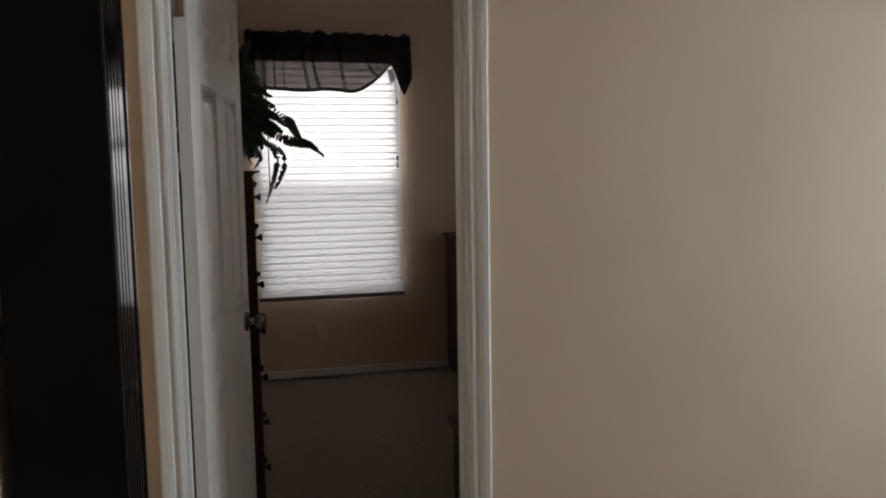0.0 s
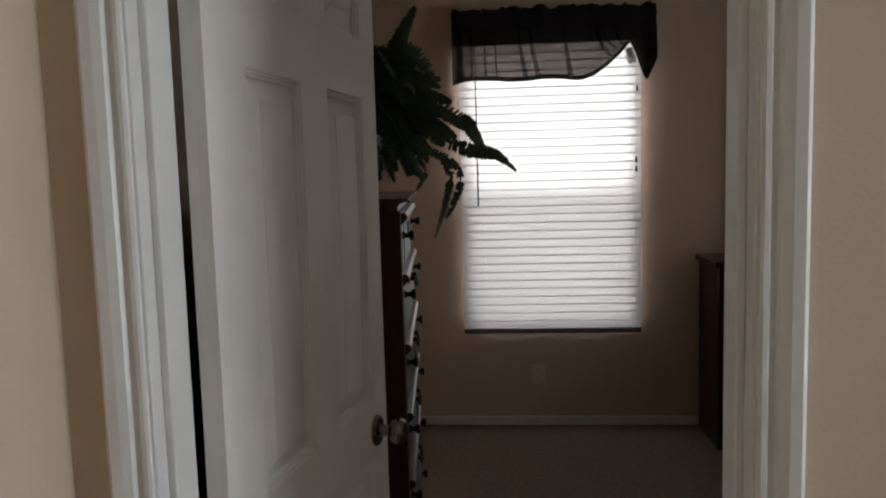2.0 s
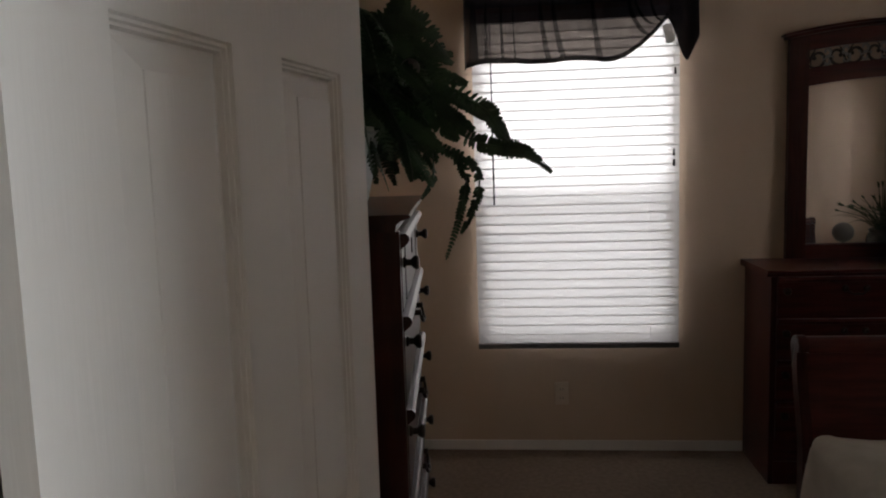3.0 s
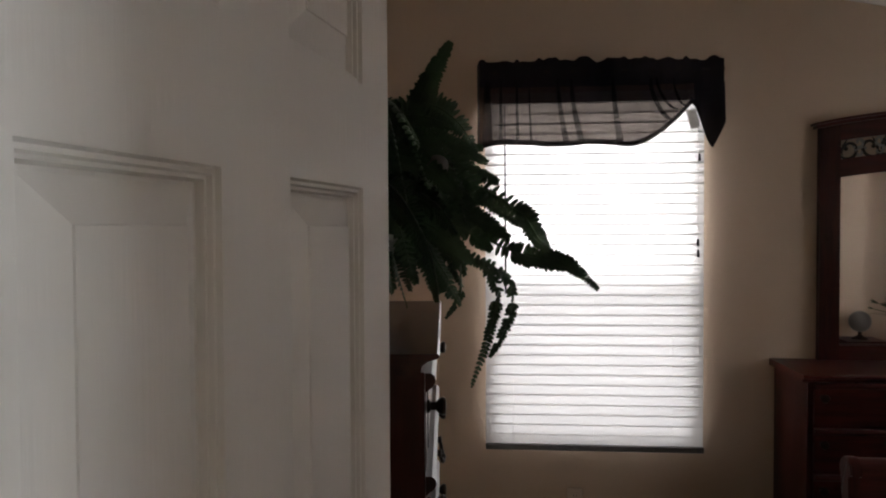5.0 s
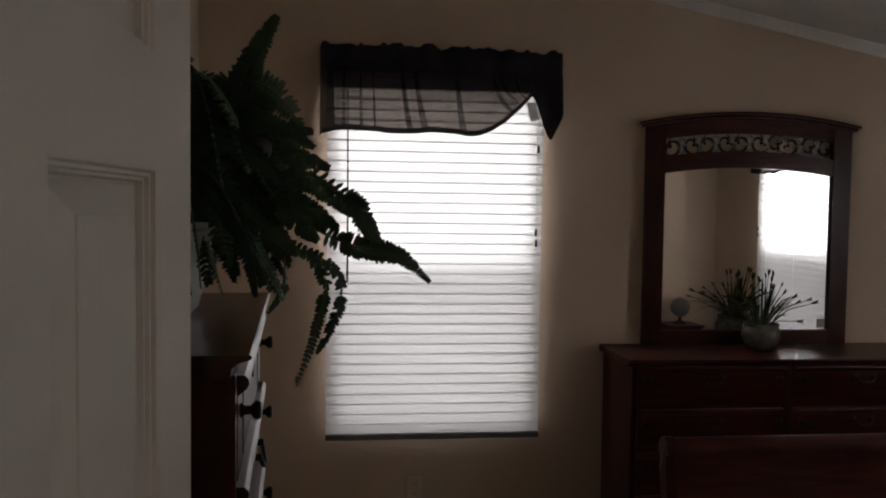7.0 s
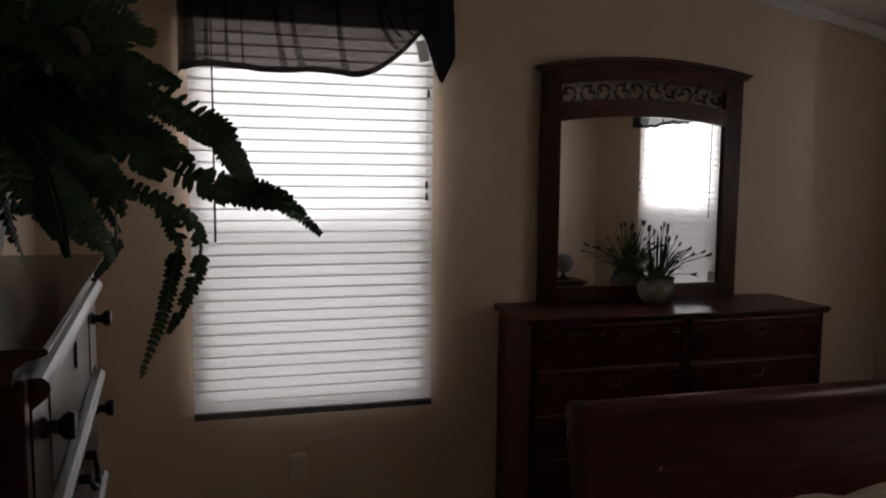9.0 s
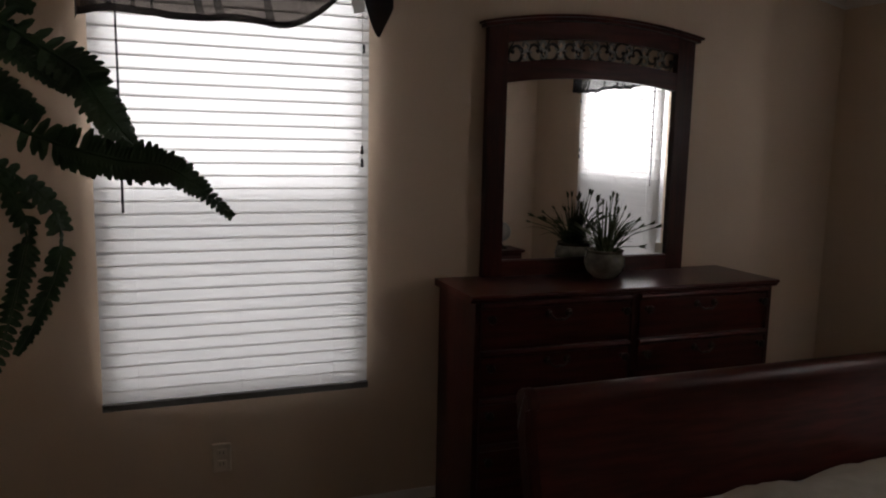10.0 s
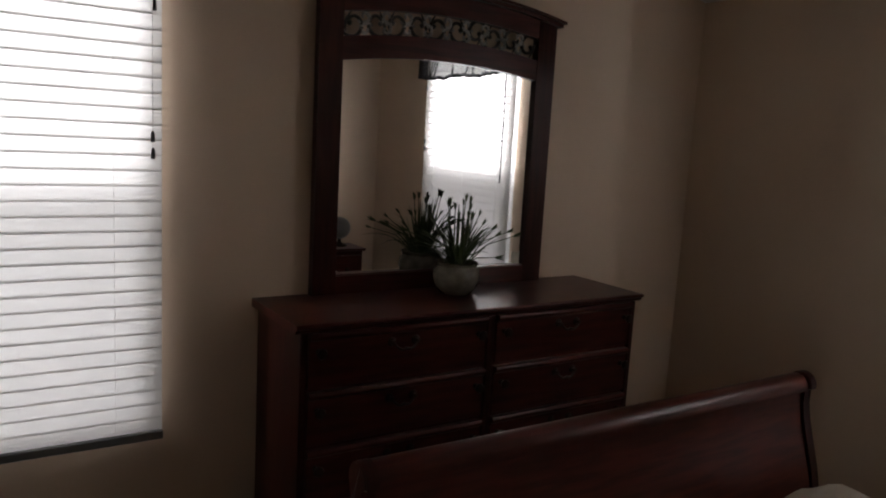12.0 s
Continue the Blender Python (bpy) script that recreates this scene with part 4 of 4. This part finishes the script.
def bedspread():
    """A cream spread over the mattress, hanging down at both sides in soft folds."""
    bm = bmesh.new()
    across = []
    for s in np.linspace(0, 1, 15):
        across.append((2.635 - 0.020 * math.sin(s * 3.0), 0.08 + 0.445 * s, 1.0 - s))
    for a in np.linspace(90, 0, 6)[1:]:
        across.append((2.685 - 0.050 * math.sin(radians(a)), 0.525 + 0.030 * math.cos(radians(a)), 0.0))
    for x in np.linspace(2.72, 4.21, 46):
        across.append((x, 0.556, 0.0))
    for a in np.linspace(0, 90, 6)[:-1]:
        across.append((4.225 + 0.038 * math.sin(radians(a)), 0.525 + 0.030 * math.cos(radians(a)), 0.0))
    for s in np.linspace(1, 0, 6):
        across.append((4.263, 0.40 + 0.125 * s, 0.0))
    rows = []
    for y in np.linspace(5.50, 7.27, 60):
        row = []
        for x, zz, hang in across:
            side = -1 if x < 3.5 else 1
            top = 0.020 * noise.noise(Vector((x * 2.3, y * 2.6, 0))) + 0.010 * noise.noise(Vector((x * 7, y * 7, 4)))
            crest = 0.028 * smoothstep(3.3, 4.0, x) * smoothstep(6.9, 7.20, y) * (1 - smoothstep(4.02, 4.20, x))
            crease = 0.011 * math.sin(x * 19 + y * 8 + 3 * noise.noise(Vector((x * 3, y * 3, 7)))) * smoothstep(6.5, 7.1, y)
            end = crease - 0.07 * smoothstep(4.00, 4.26, x) - 0.05 * smoothstep(7.17, 7.27, y)
            swing = hang * (0.030 * math.sin(y * 15 + 2 * noise.noise(Vector((y, 3, 0)))) + 0.02 * noise.noise(Vector((y * 5, zz * 2, 9))))
            inset = side * -0.05 * smoothstep(7.10, 7.27, y) * (1 if hang or zz < 0.556 else 0)
            row.append(bm.verts.new((x + side * swing + inset, y, zz + (top + crest + end) * (1 - hang) + 0.012 * (1 - hang))))
        rows.append(row)
    for r0, r1 in zip(rows, rows[1:]):
        for k in range(len(r0) - 1):
            bm.faces.new((r0[k], r0[k + 1], r1[k + 1], r1[k]))
    edges = [[row[k].co.copy() for row in rows] for k in (0, -1)]
    bmesh.ops.solidify(bm, geom=bm.faces[:], thickness=0.010)
    return bm, edges


spread = thing("bedspread", (3.5, 6.4, 0.53), "rumpled cream bedspread hanging over the bed", "bedspread")
cover, hem_lines = bedspread()
part("cover", cover, CLOTH, spread, smooth=True)
for line in hem_lines:
    part("hem", tube(line, 0.008, 8), CLOTH, spread, "rolled hem", True)



# nightstands, one with a globe lamp that shows in the mirror
def nightstand(x0, x1, y1, label):
    y0, mid = 5.335, (x0 + x1) / 2
    stand = thing("nightstand", (mid, (y0 + y1) / 2, 0), label, "nightstand", "nightstands beside the bed")
    part("body", box(x0 + 0.012, x1 - 0.012, y0, y1 - 0.034, 0.06, 0.575, 0.004), CHERRY_Y, stand)
    part("top", extrude_outline([(y0 - 0.004, 0.576), (y1 - 0.018, 0.576), (y1 - 0.012, 0.583), (y1 - 0.002, 0.588), (y1, 0.594), (y1 - 0.004, 0.600), (y0 - 0.004, 0.600)], x0, x1, "yz"), CHERRY_X_LIT, stand)
    for xa in (x0 + 0.014, x1 - 0.049):
        for ya in (y0 + 0.004, y1 - 0.072):
            part("foot", box(xa, xa + 0.035, ya, ya + 0.035, 0.0, 0.0595, 0.003), CHERRY_Y, stand)
    for zc in (0.20, 0.44):
        drawer = part("drawer", box(x0 + 0.026, x1 - 0.026, y1 - 0.0335, y1 - 0.018, zc - 0.105, zc + 0.105, 0.004), CHERRY_X_LIT, stand)
        part("knob", turned(lathe(drawer_knob(), (0, 0, 0), "y", 12), Matrix.Translation((mid, y1 - 0.018, zc))), BRONZE, drawer, "dark bronze knob", True)
    return stand


nightstand(4.340, 4.650, 5.630, "dark cherry nightstand holding a globe lamp")
nightstand(2.124, 2.560, 5.672, "dark cherry nightstand just inside the doorway")
lamp = thing("table_lamp", (4.497, 5.47, 0.60), "unlit lamp with a white globe on the nightstand", "lamp")
part("base", lathe([(0.06, 0.0), (0.062, 0.008), (0.03, 0.022), (0.014, 0.035), (0.014, 0.055), (0.03, 0.065)], (4.497, 5.47, 0.6005), sides=20), BRONZE, lamp, "dark bronze base", True)
globe = bmesh.new()
bmesh.ops.create_uvsphere(globe, u_segments=28, v_segments=16, radius=0.085, matrix=Matrix.Translation((4.497, 5.47, 0.742)))
part("globe", globe, OPAL, lamp, "white opal glass globe", True)

# ---- passage: tall black cabinet by the wall ----
cab = thing("tall_cabinet", (1.37, 4.42, 0), "tall narrow black lacquered cabinet with a grooved side", "cabinet")
KX0, KX1, KY0, KY1, KTOP = 1.317, 1.433, 4.350, 4.490, 2.05
grooves = [(KX0, KY0 + 0.012), (KX1 - 0.002, KY0 + 0.012)]
for k in range(4):
    yc = KY0 + 0.026 + k * 0.021
    grooves += [(KX1 - 0.002, yc - 0.004), (KX1 - 0.008, yc), (KX1 - 0.002, yc + 0.004)]
grooves += [(KX1 - 0.002, KY1 - 0.012), (KX0, KY1 - 0.012)]
part("grooved_side", extrude_outline(grooves, 0.08, KTOP - 0.06, "xy"), BLACK, cab)
part("front_edge", box(KX0, KX1, KY0, KY0 + 0.0118, 0.0, KTOP, 0.003), BLACK_MATT, cab)
part("rear_edge", box(KX0, KX1, KY1 - 0.0118, KY1, 0.0, KTOP, 0.003), BLACK, cab)
part("plinth", box(KX0, KX1, KY0 + 0.0122, KY1 - 0.0122, 0.0, 0.079, 0.003), BLACK, cab)
part("top", box(KX0, KX1, KY0 + 0.0122, KY1 - 0.0122, KTOP - 0.059, KTOP, 0.003), BLACK, cab)
